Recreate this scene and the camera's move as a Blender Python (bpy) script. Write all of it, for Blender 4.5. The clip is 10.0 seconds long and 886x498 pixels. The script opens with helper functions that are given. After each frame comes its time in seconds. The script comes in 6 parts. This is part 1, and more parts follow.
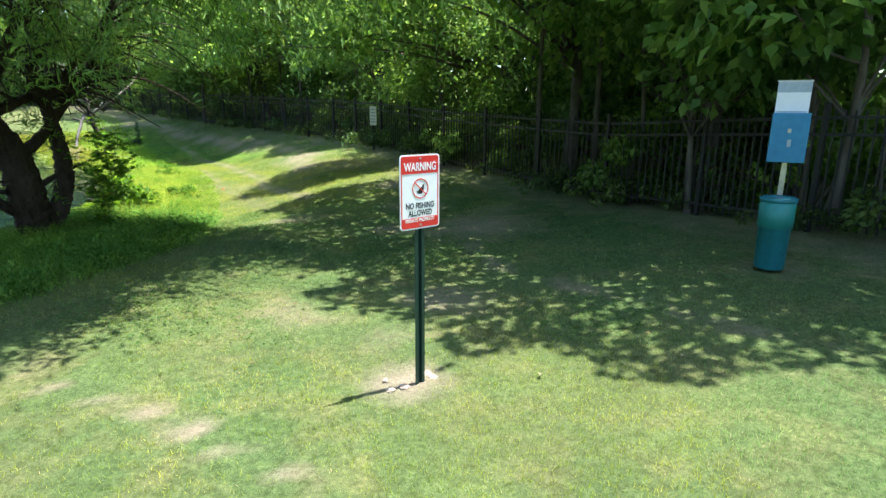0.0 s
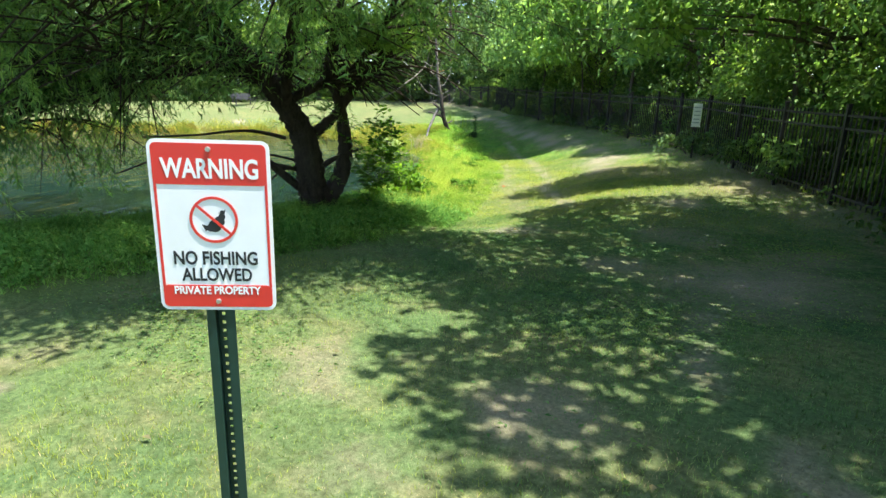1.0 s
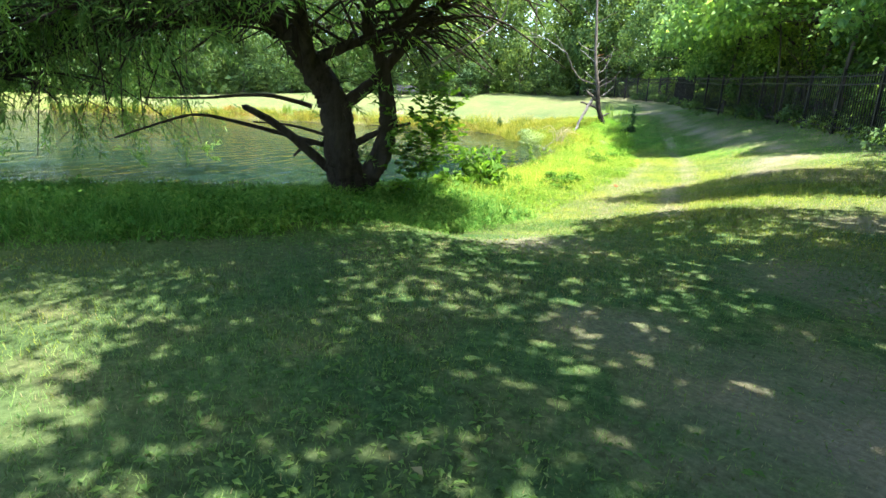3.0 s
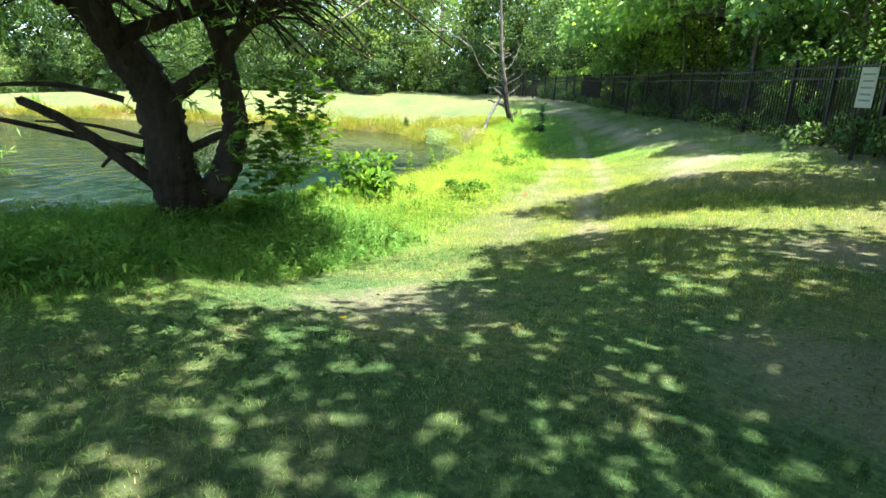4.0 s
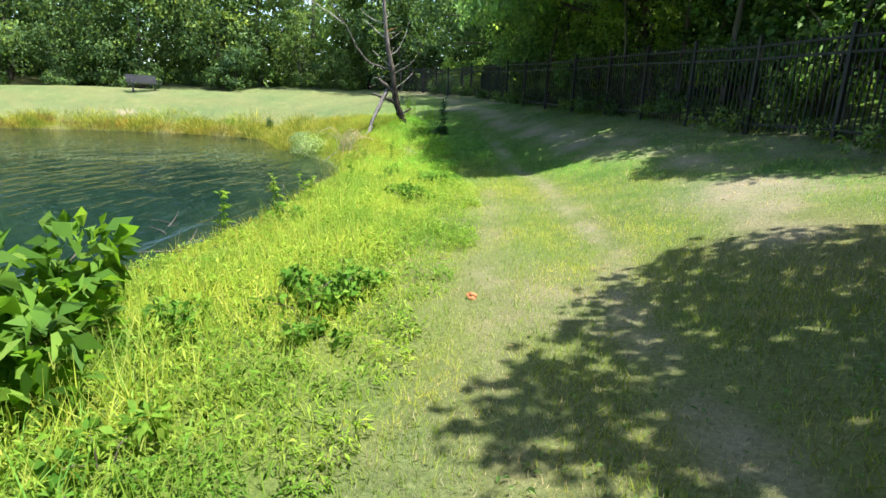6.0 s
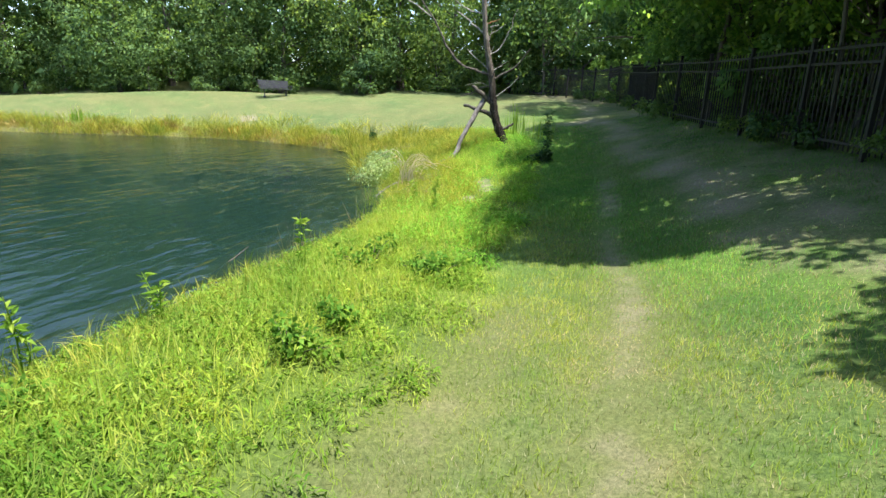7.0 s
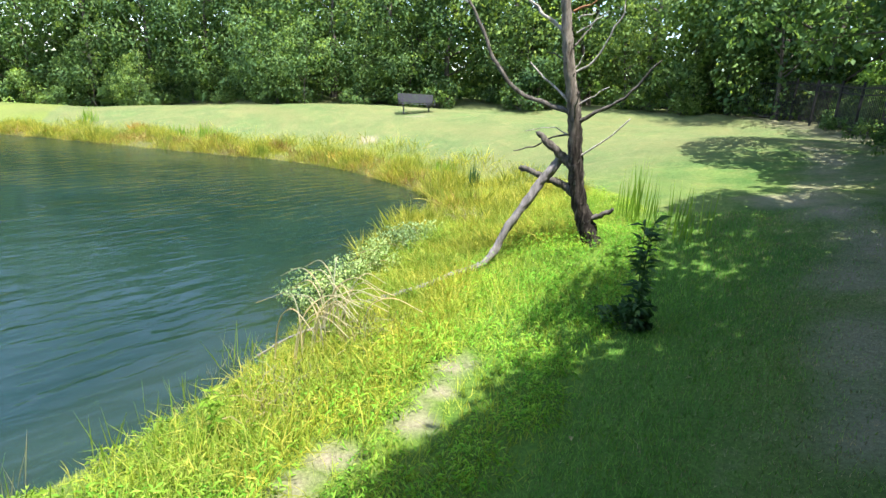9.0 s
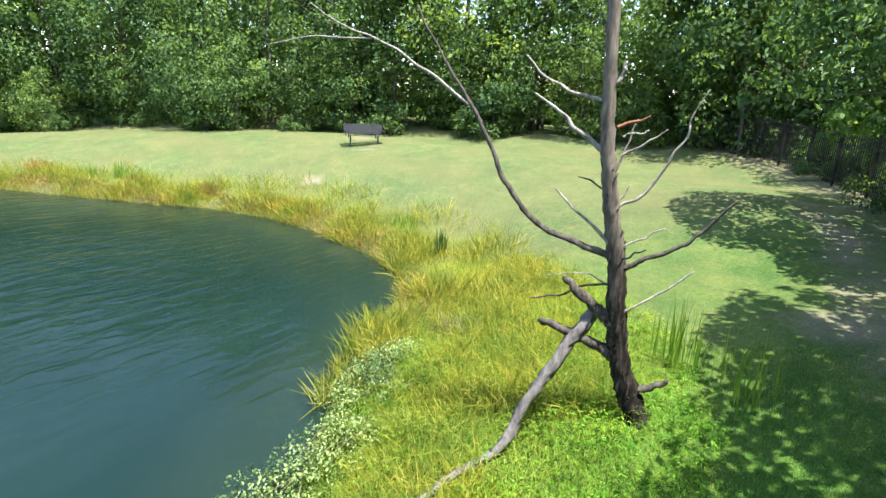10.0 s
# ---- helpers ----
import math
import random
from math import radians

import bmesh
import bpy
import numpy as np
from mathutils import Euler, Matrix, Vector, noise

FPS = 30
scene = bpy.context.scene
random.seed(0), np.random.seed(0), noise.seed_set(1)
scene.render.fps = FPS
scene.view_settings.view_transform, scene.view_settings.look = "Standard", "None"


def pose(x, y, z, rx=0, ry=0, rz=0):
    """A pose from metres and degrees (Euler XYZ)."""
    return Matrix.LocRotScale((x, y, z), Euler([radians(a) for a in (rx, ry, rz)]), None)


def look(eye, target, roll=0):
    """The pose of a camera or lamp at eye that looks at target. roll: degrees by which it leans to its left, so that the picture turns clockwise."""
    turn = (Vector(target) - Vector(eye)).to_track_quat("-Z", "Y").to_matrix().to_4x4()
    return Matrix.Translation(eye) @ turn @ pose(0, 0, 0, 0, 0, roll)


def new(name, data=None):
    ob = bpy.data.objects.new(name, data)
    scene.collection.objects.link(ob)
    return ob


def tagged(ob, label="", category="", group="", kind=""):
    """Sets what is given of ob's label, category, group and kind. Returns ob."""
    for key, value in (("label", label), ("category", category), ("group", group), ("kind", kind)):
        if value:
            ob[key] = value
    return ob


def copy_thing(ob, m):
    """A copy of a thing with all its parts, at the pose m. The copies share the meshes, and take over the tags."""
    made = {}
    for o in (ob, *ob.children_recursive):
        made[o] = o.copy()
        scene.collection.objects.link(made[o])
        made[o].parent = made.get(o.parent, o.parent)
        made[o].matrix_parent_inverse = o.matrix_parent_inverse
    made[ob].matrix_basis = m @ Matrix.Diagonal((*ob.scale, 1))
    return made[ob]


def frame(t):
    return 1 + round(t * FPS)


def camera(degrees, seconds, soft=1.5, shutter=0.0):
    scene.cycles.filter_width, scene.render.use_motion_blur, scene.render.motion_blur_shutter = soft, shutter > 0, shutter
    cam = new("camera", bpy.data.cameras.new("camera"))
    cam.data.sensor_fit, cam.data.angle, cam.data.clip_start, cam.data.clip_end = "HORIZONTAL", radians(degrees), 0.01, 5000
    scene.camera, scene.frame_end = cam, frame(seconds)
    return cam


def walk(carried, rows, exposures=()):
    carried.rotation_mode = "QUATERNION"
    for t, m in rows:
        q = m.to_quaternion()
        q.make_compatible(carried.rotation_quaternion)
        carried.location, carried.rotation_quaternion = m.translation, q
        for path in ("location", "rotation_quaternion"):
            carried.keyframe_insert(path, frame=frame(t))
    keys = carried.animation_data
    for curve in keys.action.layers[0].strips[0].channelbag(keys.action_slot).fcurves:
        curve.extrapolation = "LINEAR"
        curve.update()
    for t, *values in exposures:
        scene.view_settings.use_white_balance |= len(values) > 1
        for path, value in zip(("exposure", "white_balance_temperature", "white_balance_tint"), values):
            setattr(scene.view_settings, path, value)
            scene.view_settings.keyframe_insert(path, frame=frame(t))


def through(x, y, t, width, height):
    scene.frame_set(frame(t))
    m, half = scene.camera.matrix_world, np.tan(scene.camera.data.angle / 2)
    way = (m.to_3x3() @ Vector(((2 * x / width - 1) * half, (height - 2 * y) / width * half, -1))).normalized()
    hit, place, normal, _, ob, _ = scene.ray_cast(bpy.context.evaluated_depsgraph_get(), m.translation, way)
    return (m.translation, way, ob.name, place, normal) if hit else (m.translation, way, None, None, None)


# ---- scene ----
cam = camera(77.5, 10.0)
METRES, EYE, TILT, LEAN, TURN = 30.612, 1.5, 0.0, 0.0, 0.0
ROWS = [
    (0.0, 0.0, 0.0, 0.0, 0.09, -14.07, -0.37),
    (0.5, 0.0256, 0.0448, -0.0014, 18.51, -14.23, -1.16),
    (1.0, 0.0385, 0.0843, -0.0051, 36.43, -14.51, -1.79),
    (1.5, 0.0497, 0.1158, -0.0107, 49.32, -14.8, -2.24),
    (2.0, 0.0566, 0.1462, -0.0185, 56.57, -15.08, -2.49),
    (3.5, 0.012, 0.231, -0.0224, 54.35, -15.04, -2.88),
    (4.0, -0.0077, 0.255, -0.024, 47.25, -14.69, -2.71),
    (4.5, -0.0366, 0.2653, -0.0288, 41.24, -14.47, -2.52),
    (5.0, -0.0738, 0.2875, -0.033, 33.44, -14.21, -2.32),
    (6.5, -0.1565, 0.462, -0.0196, 40.91, -14.74, -1.91),
    (7.0, -0.1816, 0.5413, -0.0118, 52.74, -15.09, -2.34),
    (7.5, -0.2122, 0.6228, -0.0053, 60.89, -15.4, -2.58),
    (8.0, -0.2496, 0.6906, -0.0012, 67.31, -15.55, -2.85),
    (8.5, -0.287, 0.7318, 0.0046, 72.61, -15.74, -3.01),
    (9.0, -0.3237, 0.7525, 0.0155, 75.78, -15.85, -3.15),
    (9.5, -0.3606, 0.7599, 0.0321, 76.1, -15.85, -3.22),
    (10.0, -0.4062, 0.7536, 0.0559, 69.56, -15.45, -3.32),
]
walk(cam, [(t, pose(0, 0, EYE, TILT, LEAN, TURN) @ pose(METRES * x, METRES * y, METRES * z, 90 + pitch, roll, yaw)) for t, x, y, z, yaw, pitch, roll in ROWS], exposures=[(0, 1.76), (1, 1.78), (2, 2.02), (3.5, 2.27), (4.2, 2.28), (5.0, 1.97), (6.5, 1.48), (7.2, 1.42), (8.5, 1.74), (9.1, 1.78), (10, 1.64)])

# ---- light ----
SUN = Vector((0.91, 0.41, 0.0)).normalized() * math.cos(radians(71)) + Vector((0, 0, math.sin(radians(71))))
world = bpy.data.worlds.new("world")
scene.world = world
world.use_nodes = True
wn = world.node_tree
sky = wn.nodes.new("ShaderNodeTexSky")
sky.sky_type, sky.sun_disc = "NISHITA", False
sky.sun_elevation, sky.sun_rotation = radians(71), math.atan2(SUN.x, SUN.y)
wn.links.new(sky.outputs[0], wn.nodes["Background"].inputs[0])
wn.nodes["Background"].inputs[1].default_value = 0.15
lamp = bpy.data.lights.new("sun", "SUN")
lamp.energy, lamp.angle, lamp.color = 4.7, radians(0.55), (1.0, 0.95, 0.86)
new("sun", lamp).matrix_world = look(SUN * 60, (0, 0, 0))


# ---- materials ----
def material(name, rough=0.6, spec=0.4, metal=0.0):
    m = bpy.data.materials.new(name)
    m.use_nodes = True
    b = m.node_tree.nodes["Principled BSDF"]
    b.inputs["Roughness"].default_value = rough
    b.inputs["Specular IOR Level"].default_value = spec
    b.inputs["Metallic"].default_value = metal
    return m, m.node_tree, b


def noise_tex(nt, scale, detail=4.0, rough=0.55, stretch=None):
    co = nt.nodes.new("ShaderNodeTexCoord")
    n = nt.nodes.new("ShaderNodeTexNoise")
    n.inputs["Scale"].default_value, n.inputs["Detail"].default_value, n.inputs["Roughness"].default_value = scale, detail, rough
    if stretch:
        mp = nt.nodes.new("ShaderNodeMapping")
        mp.inputs["Scale"].default_value = stretch
        nt.links.new(co.outputs["Object"], mp.inputs[0])
        nt.links.new(mp.outputs[0], n.inputs["Vector"])
    else:
        nt.links.new(co.outputs["Object"], n.inputs["Vector"])
    return n.outputs["Fac"]


def ramp(nt, fac, *stops):
    r = nt.nodes.new("ShaderNodeValToRGB")
    els = r.color_ramp.elements
    while len(els) < len(stops):
        els.new(0.5)
    for e, (p, c) in zip(els, stops):
        e.position, e.color = p, (*c, 1) if len(c) == 3 else c
    nt.links.new(fac, r.inputs[0])
    return r.outputs[0]


def mixc(nt, fac, a, b, mode="MIX"):
    m = nt.nodes.new("ShaderNodeMix")
    m.data_type, m.blend_type = "RGBA", mode
    for socket, v in ((m.inputs[0], fac), (m.inputs[6], a), (m.inputs[7], b)):
        if isinstance(v, (int, float)):
            socket.default_value = v
        elif isinstance(v, tuple):
            socket.default_value = (*v, 1)
        else:
            nt.links.new(v, socket)
    return m.outputs[2]


def bump(nt, b, height, strength, dist=0.02):
    n = nt.nodes.new("ShaderNodeBump")
    n.inputs["Strength"].default_value, n.inputs["Distance"].default_value = strength, dist
    nt.links.new(height, n.inputs["Height"])
    nt.links.new(n.outputs[0], b.inputs["Normal"])


def foliage(name, dark, mid, light, through=0.4, rough=0.6, spec=0.18, glow=(1.3, 1.25, 0.55)):
    """Leaf material: colour varies from leaf to leaf and from plant to plant, light shines through."""
    m, nt, b = material(name, rough, spec)
    geo = nt.nodes.new("ShaderNodeNewGeometry")
    info = nt.nodes.new("ShaderNodeObjectInfo")
    c = ramp(nt, geo.outputs["Random Per Island"], (0.0, dark), (0.55, mid), (1.0, light))
    big = ramp(nt, noise_tex(nt, 0.8, 3.0), (0.32, (0.56, 0.64, 0.74)), (0.5, (0.95, 0.97, 0.97)), (0.68, (1.34, 1.25, 1.0)))
    c = mixc(nt, 1.0, c, big, "MULTIPLY")
    c = mixc(nt, 1.0, c, ramp(nt, noise_tex(nt, 5.0, 2.0), (0.32, (0.88, 0.93, 0.9)), (0.68, (1.1, 1.05, 1.0))), "MULTIPLY")
    c = mixc(nt, 1.0, c, ramp(nt, info.outputs["Random"], (0.0, (0.62, 0.7, 0.78)), (0.6, (1.0, 1.0, 0.98)), (1.0, (1.38, 1.26, 0.98))), "MULTIPLY")
    nt.links.new(c, b.inputs["Base Color"])
    t = nt.nodes.new("ShaderNodeBsdfTranslucent")
    warm = mixc(nt, 1.0, c, glow, "MULTIPLY")
    nt.links.new(warm, t.inputs[0])
    mx = nt.nodes.new("ShaderNodeMixShader")
    mx.inputs[0].default_value = through
    nt.links.new(b.outputs[0], mx.inputs[1])
    nt.links.new(t.outputs[0], mx.inputs[2])
    nt.links.new(mx.outputs[0], nt.nodes["Material Output"].inputs[0])
    return m


def turf_leaf(name, dark, mid, light, glow=(1.06, 1.03, 0.8)):
    """Grass and herb material: matt, and as bright when light shines through as when it falls on it."""
    m, nt, b = material(name, 0.8, 0.1)
    nt.nodes.remove(b)
    geo = nt.nodes.new("ShaderNodeNewGeometry")
    c = ramp(nt, geo.outputs["Random Per Island"], (0.0, dark), (0.55, mid), (1.0, light))
    c = mixc(nt, 1.0, c, ramp(nt, noise_tex(nt, 1.1, 3.0), (0.32, (0.66, 0.8, 0.82)), (0.5, (1.0, 1.0, 1.0)), (0.68, (1.26, 1.14, 1.05))), "MULTIPLY")
    c = mixc(nt, 1.0, c, ramp(nt, noise_tex(nt, 5.5, 3.0), (0.32, (0.68, 0.8, 0.78)), (0.68, (1.24, 1.14, 1.06))), "MULTIPLY")
    d = nt.nodes.new("ShaderNodeBsdfDiffuse")
    nt.links.new(c, d.inputs[0])
    t = nt.nodes.new("ShaderNodeBsdfTranslucent")
    nt.links.new(mixc(nt, 1.0, c, glow, "MULTIPLY"), t.inputs[0])
    mx = nt.nodes.new("ShaderNodeMixShader")
    nt.links.new(d.outputs[0], mx.inputs[1])
    nt.links.new(t.outputs[0], mx.inputs[2])
    nt.links.new(mx.outputs[0], nt.nodes["Material Output"].inputs[0])
    return m


def bark(name, a, b2, scale=9.0, strength=0.8):
    m, nt, b = material(name, 0.9, 0.15)
    n = noise_tex(nt, scale, 6.0, 0.65, (1, 1, 0.22))
    c = ramp(nt, n, (0.3, a), (0.7, b2))
    c = mixc(nt, ramp(nt, noise_tex(nt, 1.7, 3.0), (0.45, (0, 0, 0)), (0.75, (0.7, 0.7, 0.7))), c, tuple(0.5 * (p + q) + 0.03 for p, q in zip(a, b2)))
    nt.links.new(c, b.inputs["Base Color"])
    bump(nt, b, n, strength, 0.03)
    return m


def weathered_trunk():
    """Dead trunk: dark furrowed bark low down, bare grey wood higher up where the bark has dropped off."""
    m, nt, b = material("weathered_trunk", 0.9, 0.15)
    n = noise_tex(nt, 20.0, 6.0, 0.7, (1, 1, 0.16))
    dark = ramp(nt, n, (0.42, (0.01, 0.008, 0.007)), (0.58, (0.045, 0.038, 0.033)), (0.76, (0.2, 0.175, 0.155)))
    bare = ramp(nt, n, (0.3, (0.09, 0.075, 0.062)), (0.7, (0.27, 0.24, 0.21)))
    co = nt.nodes.new("ShaderNodeTexCoord")
    xyz = nt.nodes.new("ShaderNodeSeparateXYZ")
    nt.links.new(co.outputs["Object"], xyz.inputs[0])
    add = nt.nodes.new("ShaderNodeMath")
    add.operation = "MULTIPLY_ADD"
    nt.links.new(noise_tex(nt, 5.0, 4.0, 0.6, (1, 1, 0.4)), add.inputs[0])
    add.inputs[1].default_value = 2.4
    nt.links.new(xyz.outputs[2], add.inputs[2])
    span = nt.nodes.new("ShaderNodeMapRange")
    span.inputs[1].default_value, span.inputs[2].default_value = 2.7, 3.7
    nt.links.new(add.outputs[0], span.inputs[0])
    c = mixc(nt, span.outputs[0], dark, bare)
    nt.links.new(c, b.inputs["Base Color"])
    bump(nt, b, n, 1.0, 0.03)
    return m


def paint(name, c, rough=0.45, spec=0.4, metal=0.0, wear=0.12, scale=14.0):
    m, nt, b = material(name, rough, spec, metal)
    n = noise_tex(nt, scale, 5.0)
    lo, hi = tuple(v * (1 - wear) for v in c), tuple(min(1.0, v * (1 + wear)) for v in c)
    nt.links.new(ramp(nt, n, (0.3, lo), (0.7, hi)), b.inputs["Base Color"])
    nt.links.new(ramp(nt, noise_tex(nt, scale * 3, 3.0), (0.2, (rough * 0.8,) * 3), (0.8, (min(1, rough * 1.25),) * 3)), b.inputs["Roughness"])
    bump(nt, b, noise_tex(nt, scale * 6, 3.0), 0.08, 0.002)
    return m


def lawn_soil():
    """Mown grass sheet: green and dry patches, bare clay where it is worn, muddy bed under water, darkened with depth
    for lost light.
    """
    m, nt, b = material("lawn_soil", 0.95, 0.1)
    at = nt.nodes.new("ShaderNodeAttribute")
    at.attribute_name = "wear"
    lush = nt.nodes.new("ShaderNodeAttribute")
    lush.attribute_name = "lush"
    fine = noise_tex(nt, 38.0, 6.0, 0.7)
    mid = noise_tex(nt, 2.2, 5.0, 0.6)
    blade = noise_tex(nt, 160.0, 3.0, 0.6)
    green = ramp(nt, fine, (0.3, (0.034, 0.08, 0.03)), (0.55, (0.073, 0.14, 0.051)), (0.75, (0.135, 0.21, 0.084)))
    dry = ramp(nt, fine, (0.3, (0.1, 0.105, 0.045)), (0.7, (0.24, 0.228, 0.115)))
    c = mixc(nt, ramp(nt, mid, (0.46, (0.0,) * 3), (0.72, (0.7,) * 3)), green, dry)
    tuft = noise_tex(nt, 14.0, 4.0, 0.65)
    c = mixc(nt, 1.0, c, ramp(nt, tuft, (0.37, (0.6, 0.66, 0.55)), (0.5, (1.0, 1.0, 1.0)), (0.63, (1.35, 1.25, 1.2))), "MULTIPLY")
    c = mixc(nt, ramp(nt, noise_tex(nt, 0.32, 3.0, 0.5), (0.48, (0, 0, 0)), (0.72, (0.5,) * 3)), c, dry)
    c = mixc(nt, ramp(nt, lush.outputs["Fac"], (0.0, (0, 0, 0)), (1.0, (0.85,) * 3)), c, ramp(nt, fine, (0.3, (0.05, 0.09, 0.013)), (0.55, (0.12, 0.185, 0.024)), (0.75, (0.21, 0.29, 0.05))))
    c = mixc(nt, 1.0, c, ramp(nt, noise_tex(nt, 0.8, 5.0, 0.6), (0.34, (0.7, 0.82, 0.8)), (0.5, (1.0, 1.0, 1.0)), (0.66, (1.25, 1.16, 1.1))), "MULTIPLY")
    # dry lawn, plus a little painted paleness on the sunlit lobe
    parch_sun = nt.nodes.new("ShaderNodeAttribute")
    parch_sun.attribute_name = "parch_sun"
    c = mixc(nt, parch_sun.outputs["Fac"], c, ramp(nt, fine, (0.3, (0.095, 0.1, 0.04)), (0.7, (0.205, 0.195, 0.088))))
    # shade of the fence trees put into the sheet as a deeper green
    deep = nt.nodes.new("ShaderNodeAttribute")
    deep.attribute_name = "deep"
    c = mixc(nt, deep.outputs["Fac"], c, ramp(nt, fine, (0.3, (0.035, 0.085, 0.014)), (0.55, (0.075, 0.17, 0.026)), (0.75, (0.13, 0.26, 0.045))))
    soil = ramp(nt, fine, (0.25, (0.17, 0.14, 0.105)), (0.6, (0.31, 0.265, 0.205)), (0.85, (0.43, 0.38, 0.31)))
    add = nt.nodes.new("ShaderNodeMath")
    add.operation = "MULTIPLY_ADD"
    nt.links.new(mid, add.inputs[0])
    add.inputs[1].default_value = 0.55
    nt.links.new(at.outputs["Fac"], add.inputs[2])
    c = mixc(nt, ramp(nt, add.outputs[0], (0.5, (0, 0, 0)), (1.0, (0.95,) * 3)), c, soil)
    mp = nt.nodes.new("ShaderNodeAttribute")
    mp.attribute_name = "mud_depth"
    # bed colour darkens with depth, in place of light absorbed by the water
    c = mixc(nt, mp.outputs["Fac"], c, ramp(nt, mp.outputs["Fac"], (0.0, (0.13, 0.1, 0.06)), (0.62, (0.11, 0.085, 0.05)), (1.0, (0.012, 0.03, 0.024))))
    nt.links.new(c, b.inputs["Base Color"])
    bump(nt, b, mixc(nt, 0.5, fine, blade), 0.9, 0.03)
    return m


def pond_water():
    m, nt, b = material("pond_water", 0.04, 0.5)
    co = nt.nodes.new("ShaderNodeTexCoord")
    turned = nt.nodes.new("ShaderNodeMapping")
    turned.inputs["Rotation"].default_value = (0, 0, radians(-126))
    nt.links.new(co.outputs["Object"], turned.inputs[0])
    mp = nt.nodes.new("ShaderNodeMapping")
    mp.inputs["Scale"].default_value = (0.9, 2.9, 1.0)
    nt.links.new(turned.outputs[0], mp.inputs[0])
    n = nt.nodes.new("ShaderNodeTexNoise")
    n.inputs["Scale"].default_value, n.inputs["Detail"].default_value, n.inputs["Roughness"].default_value = 1.25, 2.5, 0.5
    n.inputs["Distortion"].default_value = 0.4
    nt.links.new(mp.outputs[0], n.inputs["Vector"])
    big = noise_tex(nt, 0.25, 3.0)
    nt.links.new(ramp(nt, big, (0.3, (0.007, 0.026, 0.024)), (0.7, (0.014, 0.04, 0.037))), b.inputs["Base Color"])
    b.inputs["IOR"].default_value = 1.333
    gust = nt.nodes.new("ShaderNodeMath")
    gust.operation = "MULTIPLY"
    nt.links.new(n.outputs["Fac"], gust.inputs[0])
    nt.links.new(ramp(nt, noise_tex(nt, 0.16, 3.0), (0.38, (0.3,) * 3), (0.62, (1.0,) * 3)), gust.inputs[1])
    bump(nt, b, gust.outputs[0], 0.8, 0.085)
    ripple = b.inputs["Normal"].links[0].from_socket
    b.inputs["Specular IOR Level"].default_value = 0.0
    clear = nt.nodes.new("ShaderNodeBsdfTransparent")
    clear.inputs[0].default_value = (0.62, 0.74, 0.62, 1)
    body = nt.nodes.new("ShaderNodeMixShader")
    body.inputs[0].default_value = 0.5
    nt.links.new(clear.outputs[0], body.inputs[1])
    nt.links.new(b.outputs[0], body.inputs[2])
    gloss = nt.nodes.new("ShaderNodeBsdfGlossy")
    gloss.inputs["Roughness"].default_value = 0.05
    fres = nt.nodes.new("ShaderNodeFresnel")
    fres.inputs["IOR"].default_value = 1.333
    top = nt.nodes.new("ShaderNodeMixShader")
    nt.links.new(ripple, gloss.inputs["Normal"])
    nt.links.new(ripple, fres.inputs["Normal"])
    nt.links.new(fres.outputs[0], top.inputs[0])
    nt.links.new(body.outputs[0], top.inputs[1])
    nt.links.new(gloss.outputs[0], top.inputs[2])
    nt.links.new(top.outputs[0], nt.nodes["Material Output"].inputs[0])
    return m


